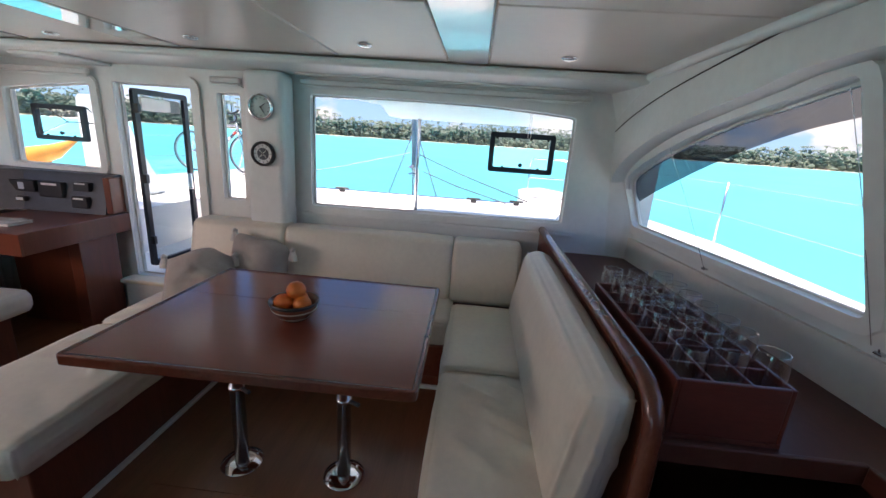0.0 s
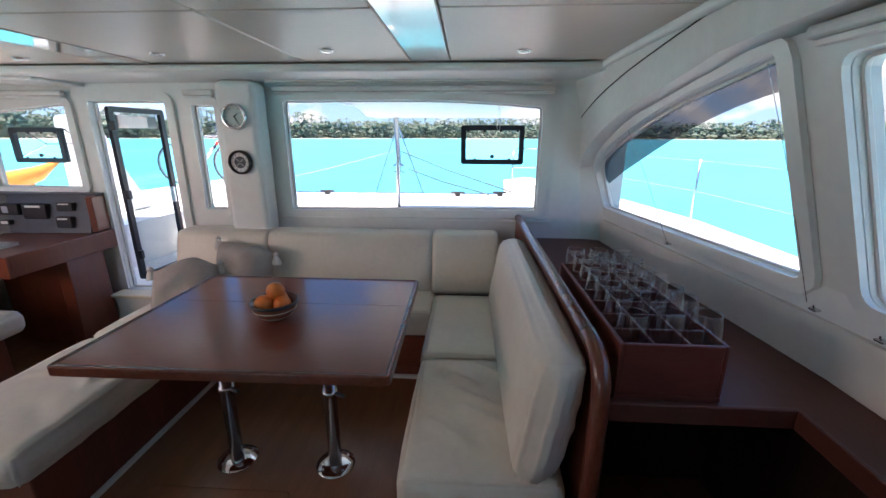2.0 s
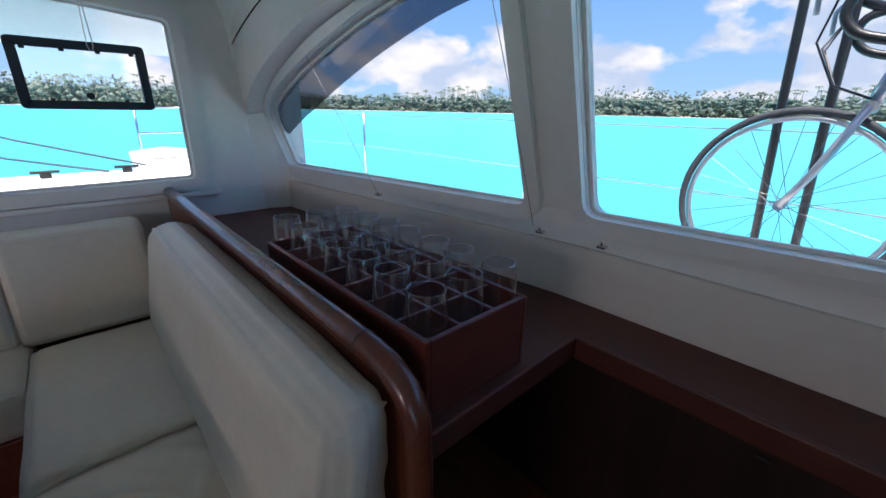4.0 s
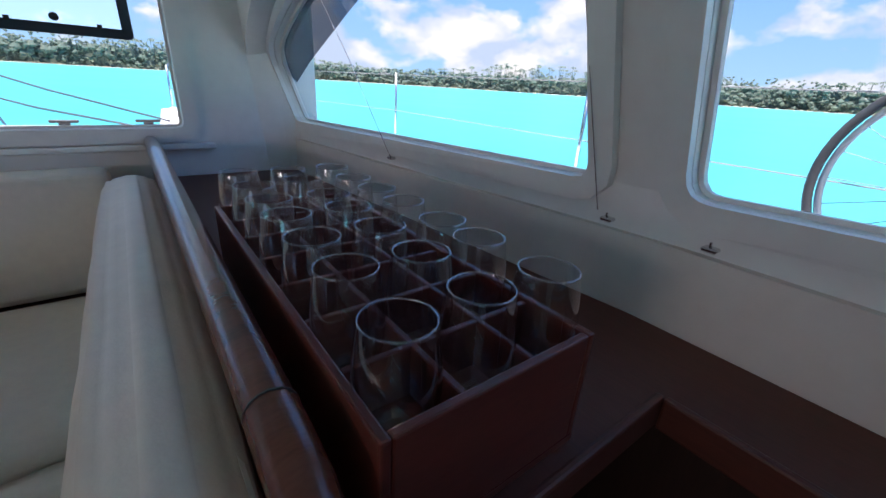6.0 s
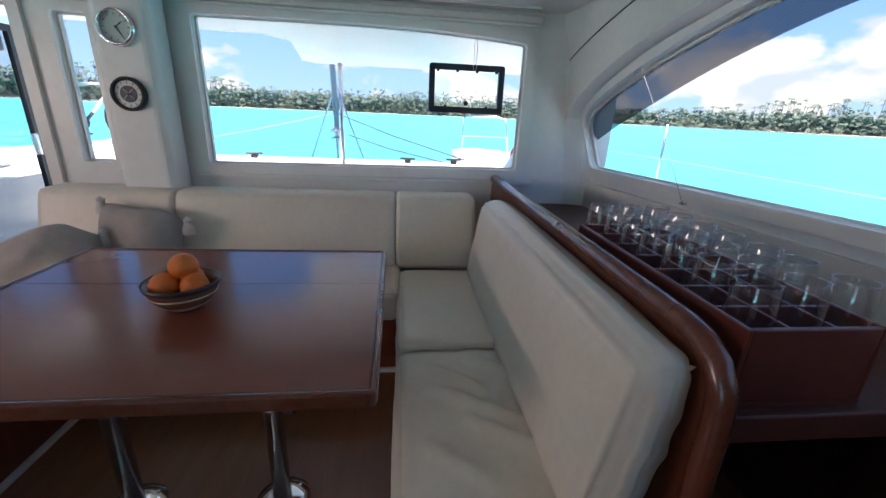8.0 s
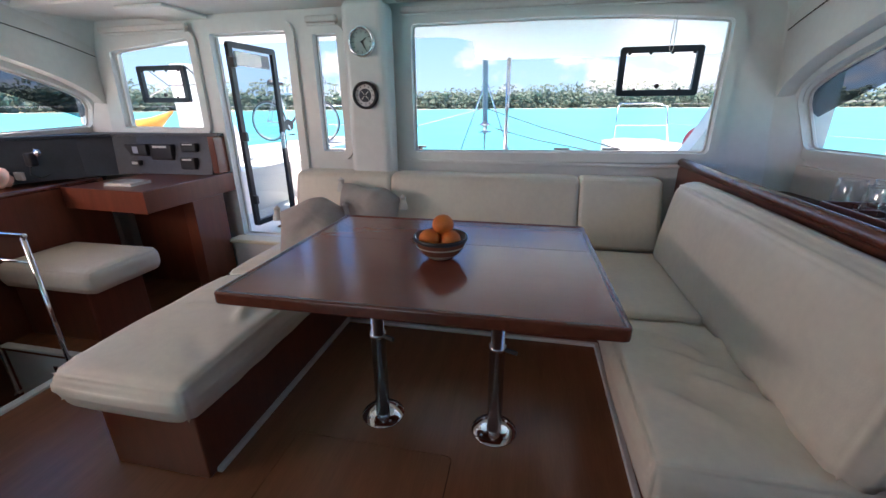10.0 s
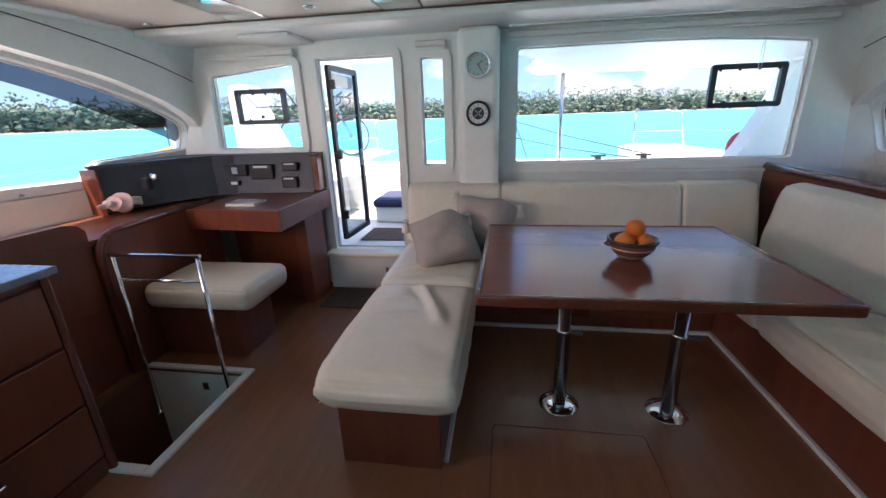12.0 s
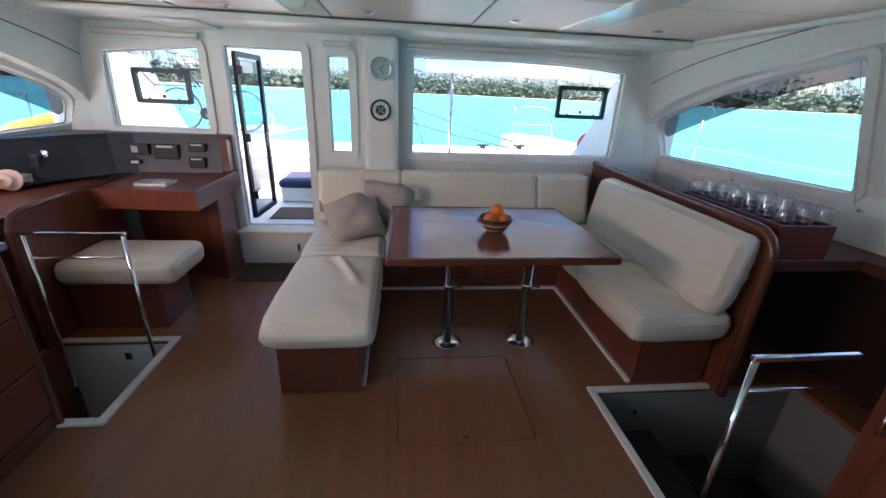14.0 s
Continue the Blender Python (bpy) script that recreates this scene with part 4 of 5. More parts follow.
desk = empty("chart_table", "cherry chart table with a deep fascia", "desk", "", (-2.8, 1.3, 0))
top_line = [(-2.515, 1.772), (-2.515, 0.985), (-3.20, 1.03), (-3.20, 1.772)]
part("top", sheet(top_line, [], lambda u, v: (u, v, 0.82), (0, 0, -0.025)), M_CHERRY_H, desk)
part("side_fascia", box(-2.535, -2.51, 0.99, 1.772, 0.69, 0.83, 0.006, 2), M_CHERRY, desk)
bm = bmesh.new()
for (xa, ya), (xb, yb) in (((-2.512, 0.975), (-3.20, 1.02)),):
    vs = [bm.verts.new(p) for p in ((xa, ya, 0.69), (xb, yb, 0.69), (xb, yb + 0.02, 0.69), (xa, ya + 0.02, 0.69), (xa, ya, 0.826), (xb, yb, 0.826), (xb, yb + 0.02, 0.826), (xa, ya + 0.02, 0.826))]
    for f in ((0, 1, 2, 3), (4, 5, 6, 7), (0, 1, 5, 4), (1, 2, 6, 5), (2, 3, 7, 6), (3, 0, 4, 7)):
        bm.faces.new([vs[k] for k in f])
part("front_fascia", bm, M_CHERRY, desk)
part("pedestal", box(-2.64, -2.55, 1.36, 1.66, 0.0, 0.689, 0.005, 2), M_CHERRY, desk)
part("knee_back", box(-3.20, -2.641, 1.46, 1.485, 0.0, 0.689), M_CHERRY, desk)

console = empty("instrument_console", "dark blue instrument console above the chart table", "console", "", (-3.0, 1.6, 0.82))
lowl = [(-2.585, 1.63), (-3.21, 1.60), (-3.33, 1.535), (-3.45, 1.39), (-3.71, 0.95)]
upl = [(-2.585, 1.70), (-3.24, 1.67), (-3.385, 1.60), (-3.52, 1.435), (-3.79, 0.98)]
bk = [(-2.585, 1.772), (-3.24, 1.772), (-3.735, 1.772), (-3.76, 1.5), (-3.805, 0.98)]
bm = bmesh.new()
L = [bm.verts.new((x, y, 0.823)) for x, y in lowl]
U = [bm.verts.new((x, y, 1.10)) for x, y in upl]
K = [bm.verts.new((x, y, 1.10)) for x, y in bk]
Q = [bm.verts.new((x, y, 0.823)) for x, y in bk]
for i in range(4):
    bm.faces.new((L[i], L[i + 1], U[i + 1], U[i]))
    bm.faces.new((U[i], U[i + 1], K[i + 1], K[i]))
    bm.faces.new((K[i], K[i + 1], Q[i + 1], Q[i]))
bm.faces.new((L[0], U[0], K[0], Q[0]))
bm.faces.new((L[4], U[4], K[4], Q[4]))
part("panel", bm, M_NAVY_PANEL, console)
part("coping", sheet([(-2.53, 1.69), (-3.235, 1.655), (-3.375, 1.588), (-3.51, 1.425), (-3.785, 0.965), (-3.82, 0.975), (-3.75, 1.774), (-2.53, 1.774)], [], lambda u, v: (u, v, 1.102), (0, 0, 0.018)), M_NAVY_PANEL, console, "padded dark coping")
part("end_cap", box(-2.582, -2.53, 1.64, 1.772, 0.833, 1.10, 0.004, 1), M_CHERRY, console, "cherry end cap")


def on_console(u, z):
    """A place on the sloping face, u from its end near the door to its corner."""
    k = (z - 0.823) / 0.277
    a = Vector((lowl[0][0], lowl[0][1], 0)).lerp(Vector((upl[0][0], upl[0][1], 0)), k)
    b = Vector((lowl[1][0], lowl[1][1], 0)).lerp(Vector((upl[1][0], upl[1][1], 0)), k)
    p = a.lerp(b, u)
    return Vector((p.x, p.y, z))


M_SCREEN = material("grey_lcd", (0.42, 0.48, 0.55), 0.25, vary=0.04)
for u, z, w, h, face in ((0.28, 1.02, 0.13, 0.065, 0), (0.29, 0.905, 0.125, 0.085, 0), (0.64, 0.985, 0.19, 0.115, 0), (0.98, 1.0, 0.20, 0.085, 2), (1.0, 0.905, 0.075, 0.036, 3)):
    p = on_console(u, z)
    inst = empty("instrument", "small black marine instrument on the console", "instrument", "console instruments", tuple(p))
    part("housing", box(p.x - w * 0.5, p.x + w * 0.5, p.y - 0.03, p.y + 0.02, p.z - h * 0.5, p.z + h * 0.5, 0.008, 3), M_BLACK, inst)
    if face == 2 or face == 3:
        part("display", box(p.x - (0.024 if face == 2 else 0.028), p.x + (0.024 if face == 2 else 0.028), p.y - 0.034, p.y - 0.0295, p.z - h * 0.3, p.z + h * 0.3, 0.002, 1), M_SCREEN if face == 2 else M_TRIM, inst)
    else:
        part("caption_bar", box(p.x - w * 0.32, p.x + w * 0.32, p.y - 0.0325, p.y - 0.0298, p.z + h * 0.28, p.z + h * 0.42), M_TRIM, inst)
    if face == 1:
        part("display", box(p.x - w * 0.38, p.x + w * 0.38, p.y - 0.0325, p.y - 0.0298, p.z - h * 0.4, p.z + h * 0.1), M_SCREEN, inst)
rad = empty("radio_handset", "black radio handset hung on the console", "radio", "", (-3.6, 1.14, 0.95))
part("handset", box(-3.60, -3.54, 1.13, 1.18, 0.93, 1.02, 0.014, 3), M_BLACK, rad)
part("speaker", lathe([(0.0, 0.0), (0.024, 0.0), (0.026, 0.02), (0.0, 0.03)], (-3.52, 1.18, 1.02), 20, axis="y"), M_STEEL, rad)
part("cord", tube([(-3.57, 1.14, 0.93), (-3.56, 1.12, 0.88), (-3.54, 1.16, 0.85), (-3.52, 1.21, 0.87)], 0.005), M_BLACK, rad)
tagged(part("switch_plate", box(-3.65, -3.58, 1.08, 1.10, 0.845, 0.90, 0.004, 2), M_TRIM), "small white switch plate beside the console", "switch")

book = empty("book", "thin paperback lying on the chart table", "book", "", (-2.88, 1.21, 0.82))
M_PAPER = material("book_paper", (0.70, 0.68, 0.63), 0.8)
part("pages", box(-2.985, -2.775, 1.135, 1.285, 0.8235, 0.838, 0.002, 1), M_PAPER, book)
part("cover", box(-2.99, -2.77, 1.13, 1.29, 0.838, 0.8405, 0.001, 1), material("book_cover", (0.50, 0.48, 0.44), 0.4, vary=0.5, scale=18, dark=(0.12, 0.10, 0.09)), book)
part("cover", box(-2.99, -2.77, 1.13, 1.29, 0.821, 0.8235, 0.001, 1), M_PAPER, book)

shell = bmesh.new()
ring_prev = None
for i in range(60):
    a, k = i * 0.40, i / 59
    wid = 0.006 + 0.075 * k ** 1.15 * (1 - 0.45 * k ** 8)
    off = 0.022 * k
    c = Vector((-3.60 - 0.05 * k + off * math.cos(a), 0.80 + 0.24 * k, 0.802 + 0.068 + 0.02 * (1 - k) + off * math.sin(a)))
    knob = 1 + 0.16 * max(0.0, math.cos(a)) * k
    ring = [shell.verts.new(c + Vector((wid * knob * math.cos(b) * 1.1, 0.012 * math.sin(b * 2), max(-0.066, wid * knob * math.sin(b) * 0.85)))) for b in [2 * math.pi * j / 14 for j in range(14)]]
    if ring_prev:
        for j in range(14):
            shell.faces.new((ring_prev[j], ring_prev[(j + 1) % 14], ring[(j + 1) % 14], ring[j]))
    ring_prev = ring
shell.faces.new(ring_prev)
tagged(part("conch_shell", shell, material("pink_shell", (0.82, 0.42, 0.38), 0.35, vary=0.3, scale=9, dark=(0.80, 0.66, 0.58)), None, "", True), "large pink and cream conch shell on the shelf", "shell")


# ---- galley cabinets ----
def handle(parent, x, y, z, s):
    pts = [(x, y - 0.05, z), (x + s * 0.022, y - 0.045, z), (x + s * 0.026, y, z), (x + s * 0.022, y + 0.045, z), (x, y + 0.05, z)]
    part("handle", tube(pts, 0.005, sides=8), M_CHROME, parent, "slim chrome handle", True)


gal = empty("drawer_cabinet", "cherry drawer cabinet with chrome handles", "cabinet", "", (-3.2, -0.7, 0))
part("body", box(-3.89, -2.725, -1.12, -0.205, 0.0, 0.868, 0.004, 1), M_CHERRY, gal)
part("plinth", box(-2.724, -2.715, -1.12, -0.21, 0.0, 0.08), M_EDGE, gal)
for z in (0.10, 0.35, 0.60):
    d = part("drawer", box(-2.724, -2.70, -0.98, -0.235, z, z + 0.24, 0.006, 2), M_CHERRY, gal)
    handle(d, -2.70, -0.585, z + 0.18, 1)
part("corner_post", tube([(-2.71, -0.215, 0.0), (-2.71, -0.215, 0.868)], 0.016, sides=10), M_EDGE, gal)
gal2 = empty("galley_cabinet", "plain cherry galley cabinet", "cabinet", "", (-3.2, -2.0, 0))
part("body", box(-3.89, -2.725, -3.18, -1.124, 0.0, 0.868, 0.004, 1), M_CHERRY, gal2)
M_WORKTOP = material("blue_grey_worktop", (0.16, 0.20, 0.26), 0.12, vary=0.12, scale=40, coat=0.4)
wt = empty("worktop", "glossy blue-grey worktop with a dark edge", "worktop", "", (-3.2, -1.5, 0.87))
part("slab", box(-3.89, -2.68, -3.18, -0.18, 0.87, 0.90, 0.006, 2), M_WORKTOP, wt)
kett = empty("toaster", "dark rounded toaster on the worktop", "toaster", "", (-3.02, -0.5, 0.9))
part("body", pad(-3.13, -2.93, -0.68, -0.38, 0.905, 1.055, r=0.045, puff=0.004, wrinkle=0, cuts=12), material("dark_enamel", (0.05, 0.045, 0.05), 0.3, vary=0.15), kett, "", True)
part("foot", box(-3.11, -2.95, -0.66, -0.40, 0.9005, 0.912), M_RUBBER, kett)
part("slot", box(-3.09, -3.06, -0.64, -0.42, 1.05, 1.062, 0.003, 1), M_STEEL, kett)

sg = empty("galley_cabinet", "tall cherry galley cabinet with a framed door", "cabinet", "", (0.8, -1.6, 0))
part("body", box(0.47, 1.178, -3.18, -0.90, 0.0, 0.868, 0.004, 1), M_CHERRY, sg)
dr = part("door", box(0.452, 0.47, -1.37, -0.93, 0.06, 0.85, 0.006, 2), M_CHERRY, sg)
part("door_panel", box(0.446, 0.4519, -1.31, -0.99, 0.12, 0.79, 0.004, 2), M_CHERRY, dr)
part("handle", tube([(0.452, -0.965, 0.52), (0.43, -0.965, 0.53), (0.427, -0.965, 0.57), (0.43, -0.965, 0.61), (0.452, -0.965, 0.62)], 0.005, sides=8), M_CHROME, dr, "slim chrome handle", True)
dr = part("door", box(0.452, 0.47, -1.85, -1.39, 0.06, 0.85, 0.006, 2), M_CHERRY, sg)
wt2 = empty("worktop", "glossy blue-grey worktop with a rounded cherry fiddle", "worktop", "", (0.8, -1.6, 0.87))
part("slab", box(0.445, 1.178, -3.18, -0.88, 0.87, 0.895, 0.005, 2), M_WORKTOP, wt2)
part("fiddle", tube([(0.46, -3.17, 0.90), (0.46, -0.93, 0.90), (0.475, -0.90, 0.90), (0.50, -0.89, 0.90), (1.15, -0.89, 0.90)], 0.016, sides=10), M_EDGE, wt2, "", True)
M_BIN = material("pale_blue_enamel", (0.50, 0.58, 0.70), 0.25, vary=0.06)
can = empty("storage_tin", "pale blue metal storage tin on the worktop", "tin", "", (0.96, -1.06, 0.9))
part("body", box(0.86, 1.08, -1.22, -0.98, 0.8955, 1.0, 0.014, 3), M_BIN, can)
part("lid", box(0.855, 1.085, -1.225, -0.975, 1.001, 1.02, 0.008, 3), M_STEEL, can)

part("end_cap", box(-3.82, -3.70, 0.93, 0.948, 0.803, 1.10, 0.004, 1), M_CHERRY, console, "cherry end cap")

# ---- small fittings below the side windows ----
for y, s in ((0.93, 1), (0.10, 1), (-0.11, 1), (0.60, -1)):
    x = (star_x(y) - 0.018) if s > 0 else port_x(y) + 0.018
    br = empty("window_bracket", "small dark cord bracket under the side window", "bracket", "window brackets", (x, y, 1.0))
    part("plate", box(x - 0.012, x + 0.012, y - 0.014, y + 0.014, 0.997, 1.006, 0.003, 1), M_STEEL, br)
    part("hook", tube([(x, y, 1.004), (x - s * 0.006, y, 1.010), (x - s * 0.007, y, 1.017)], 0.0025, sides=6), M_STEEL, br)
tagged(part("blind_cord", tube([(star_x(0.93) - 0.03, 0.93, 1.02), (star_x(1.05, 1.33) - 0.02, 1.05, 1.33), (star_x(1.15, 1.61) - 0.02, 1.15, 1.61)], 0.0013, sides=5), M_STEEL), "thin grey blind cord in front of the side window", "cord", "blind cords")
tagged(part("blind_cord", tube([(star_x(0.12) - 0.03, 0.12, 1.02), (star_x(0.15, 1.4) - 0.02, 0.16, 1.40), (star_x(0.18, 1.76) - 0.02, 0.19, 1.76)], 0.0013, sides=5), M_STEEL), "thin grey blind cord in front of the side window", "cord", "blind cords")
bl = empty("roller_blind", "white roller blind rolled up over the side window", "blind", "roller blinds", (1.17, -0.8, 1.80))
part("cassette", box(1.135, 1.18, -1.25, 0.02, 1.785, 1.82, 0.012, 3), M_TRIM, bl)
part("bottom_bar", box(1.15, 1.175, -1.23, 0.0, 1.768, 1.784, 0.004, 2), M_GEL, bl)

# ---- outside: deck, rigging, bicycles ----
M_DECK = material("white_deck", (0.80, 0.80, 0.78), 0.5, vary=0.05, scale=2, bump=0.15, bump_scale=150)
hull_line = [(2.65, -3.6), (2.65, 3.0), (2.1, 6.4), (1.5, 7.4), (1.0, 6.8), (0.85, 4.75), (-3.25, 4.75), (-3.4, 6.8), (-3.9, 7.4), (-4.5, 6.4), (-5.05, 3.0), (-5.05, -3.6)]
well = [(1.525, -3.32), (1.525, 1.855), (-0.1, 1.855), (-0.1, 3.25), (-2.95, 3.25), (-2.95, 1.855), (-4.0, 1.855), (-4.0, -3.32)]
setting("deck", sheet(hull_line, [well], lambda u, v: (u, v, 0.72), (0, 0, -1.9)), M_DECK, "white moulded catamaran deck and bows", "deck")
setting("cockpit_floor", box(-2.948, -0.102, 1.857, 3.248, 0.25, 0.30), M_DECK, "white floor of the forward cockpit", "deck")
bench = empty("cockpit_bench", "white cockpit bench with a navy cushion", "bench", "", (-1.7, 2.95, 0.3))
part("base", box(-2.45, -1.1, 2.68, 3.24, 0.302, 0.47, 0.02, 3), M_DECK, bench)
part("cushion", pad(-2.46, -1.1, 2.66, 3.22, 0.473, 0.54, r=0.028, puff=0.008, wrinkle=0.002, seed=40, cuts=12), material("navy_canvas", (0.03, 0.045, 0.10), 0.8, vary=0.2, scale=12, bump=0.4, bump_scale=300), bench, "navy canvas cushion", True)
tagged(part("deck_mat", box(-2.40, -1.95, 2.05, 2.45, 0.301, 0.312, 0.004, 2), material("tan_mat", (0.16, 0.10, 0.07), 0.95, vary=0.3, scale=25, bump=0.6, bump_scale=250)), "brown mat on the cockpit floor", "mat")
roof_line = [(-4.05, 1.86), (-4.05, 2.50), (-0.95, 2.60), (-0.78, 2.75), (-0.84, 3.40), (-0.74, 3.50), (1.35, 3.50), (1.75, 3.0), (1.85, 1.86)]
setting("roof_overhang", sheet(roof_line, [], lambda u, v: (u, v, 1.905 - 0.10 * (v - 1.86)), (0, 0, 0.10)), M_GEL, "white underside of the roof over the forward cockpit", "roof")
# the part aft of the rear bulkhead is an added, unseen sun blocker
setting("roof", box(-4.05, 1.6, -5.6, 1.858, 2.052, 2.12, 0.02, 2), M_GEL, "white cabin roof, with an unseen aft extension added to block the sun", "roof")
for name, f in (("roof_support_east", lambda x: x), ("roof_support_west", lambda x: -2.4 - x)):
    pts = rounded([(1.02, 0.722), (1.75, 0.722), (1.75, 1.755), (1.50, 1.755), (1.38, 1.40), (1.2, 1.02)], 0.08)
    setting(name, sheet([(f(a), b) for a, b in pts], [], lambda u, v: (u, 3.05, v), (0, 0.25, 0)), M_GEL, "white moulded buttress holding up the roof", "support")
M_DARKLINE = material("dark_rope", (0.09, 0.09, 0.10), 0.8)
M_WIRE = material("weathered_wire", (0.30, 0.31, 0.32), 0.6)
M_ROPE = material("pale_rope", (0.50, 0.48, 0.45), 0.85)
tagged(part("roof_post", tube([(-0.51, 3.42, 0.721), (-0.51, 3.42, 1.748)], 0.02, sides=14), M_STEEL, None, "", True), "polished steel post under the roof edge", "post")
furl = empty("furling_gear", "grey headsail furler on the crossbeam", "furler", "", (-1.12, 7.1, 0.62))
part("foil", tube([(-1.12, 7.1, 1.02), (-1.10, 6.2, 4.2), (-1.05, 4.6, 9.0)], 0.05, sides=12), material("furled_sail", (0.22, 0.26, 0.30), 0.8, vary=0.2), furl)
part("drum", lathe([(0.02, 0.415), (0.03, 0.80), (0.12, 0.82), (0.12, 0.84), (0.05, 0.86), (0.05, 0.93), (0.12, 0.95), (0.12, 0.97), (0.04, 1.02)], (-1.12, 7.1, 0), 24), M_STEEL, furl)
for x in (-1.62, -0.62):
    part("strut", tube([(x, 7.1, 0.40), (-1.12, 7.1, 1.75)], 0.016), M_STEEL, furl)
tagged(part("crossbeam", tube([(1.45, 7.1, 0.33), (-3.85, 7.1, 0.33)], 0.085, sides=16), M_STEEL, None, "", True), "grey aluminium beam between the bows", "beam")
for a, b, c in (((-1.05, 7.0, 1.25), (0.95, 4.9, 0.74), M_DARKLINE), ((-1.2, 7.0, 1.25), (-3.3, 4.9, 0.74), M_ROPE), ((-0.9, 7.0, 0.9), (0.6, 4.6, 0.735), M_DARKLINE)):
    tagged(part("rigging_line", tube([a, tuple((Vector(a) + Vector(b)) / 2 - Vector((0, 0, 0.03))), b], 0.010, sides=6), c), "taut rope across the foredeck", "rope", "foredeck lines")
for x, y in ((-2.4, 4.55), (-1.75, 4.55), (0.15, 4.5), (0.75, 4.55)):
    cl = empty("deck_cleat", "dark mooring cleat on the foredeck", "cleat", "deck cleats", (x, y, 0.72))
    part("horn", box(x - 0.10, x + 0.10, y - 0.02, y + 0.02, 0.765, 0.79, 0.01, 3), M_BLACK, cl)
    part("stem", box(x - 0.04, x + 0.04, y - 0.025, y + 0.025, 0.722, 0.766, 0.008, 2), M_BLACK, cl)
for s, f in ((1, lambda x: x), (-1, lambda x: -2.4 - x)):
    pul = empty("bow_pulpit", "steel pulpit rail on the bow", "rail", "bow pulpits", (f(1.5), 6.9, 0.72))
    line = [(f(1.1), 6.3, 0.74), (f(1.12), 6.35, 1.28), (f(1.2), 6.6, 1.33), (f(1.75), 6.6, 1.33), (f(1.85), 6.35, 1.28), (f(1.9), 6.2, 0.74)]
    part("top_rail", tube(line, 0.014, sides=8), M_STEEL, pul, "", True)
    part("mid_rail", tube([(f(1.11), 6.33, 1.0), (f(1.88), 6.3, 1.0)], 0.010, sides=8), M_STEEL, pul)
    part("step_pad", box(min(f(1.05), f(1.75)), max(f(1.05), f(1.75)), 5.6, 6.2, 0.722, 0.79, 0.03, 3), M_DECK, pul, "white moulded step")
    for z in (1.02, 1.32):
        tagged(part("lifeline", tube([(f(2.58), -3.5, z), (f(2.58), 3.0, z), (f(1.9), 6.3, z)], 0.0032, sides=6), M_WIRE), "thin steel lifeline along the deck edge", "lifeline", "lifelines")
    for y in (-3.4, -1.8, 1.0, 3.0):
        tagged(part("stanchion", tube([(f(2.58), y, 0.721), (f(2.58), y, 1.335)], 0.011, sides=8), M_STEEL, None, "", True), "steel stanchion on the deck edge", "stanchion", "stanchions")
    for y in (-0.32, -0.46):
        tagged(part("shroud", tube([(f(2.50), y, 0.721), (f(2.42), y + 0.03, 1.4), (f(1.8), y + 0.25, 7.5)], 0.016, sides=8), M_BLACK, None, "", True), "dark wire shroud rising from the side deck", "shroud", "shrouds")
buoy = lathe([(0.11, -0.02), (0.14, 0.03), (0.17, 0.0), (0.14, -0.03), (0.11, -0.02)], (1.36, 3.42, 0.95), 28, axis="y", cap=False)
tagged(part("life_ring", buoy, material("faded_red", (0.75, 0.10, 0.14), 0.6, vary=0.1), None, "", True), "red life ring hung on the roof support", "life ring")
kay = bmesh.new()
tube([(-4.72, 2.15, 0.98), (-4.68, 2.4, 1.0), (-4.62, 2.75, 1.04), (-4.56, 3.1, 1.12), (-4.5, 3.35, 1.26)], 0.12, kay, 12, False, [0.1, 0.8, 1, 0.7, 0.1])
tube([(-4.68, 2.4, 0.722), (-4.68, 2.4, 0.95)], 0.05, kay, 8)
tube([(-4.57, 3.0, 0.722), (-4.57, 3.0, 1.05)], 0.05, kay, 8)
tagged(part("kayak", kay, material("orange_plastic", (0.80, 0.33, 0.06), 0.4, vary=0.15), None, "", True), "small orange kayak on the side deck", "kayak")

M_TYRE = material("grey_tyre", (0.055, 0.06, 0.07), 0.8, vary=0.2)
M_ALLOY = material("brushed_alloy", (0.42, 0.43, 0.46), 0.35, metal=0.8, vary=0.06)
M_FRAME_DARK = material("dark_bike_paint", (0.05, 0.055, 0.08), 0.35, vary=0.1)
M_FRAME_RED = material("red_bike_paint", (0.70, 0.05, 0.03), 0.35, vary=0.05)


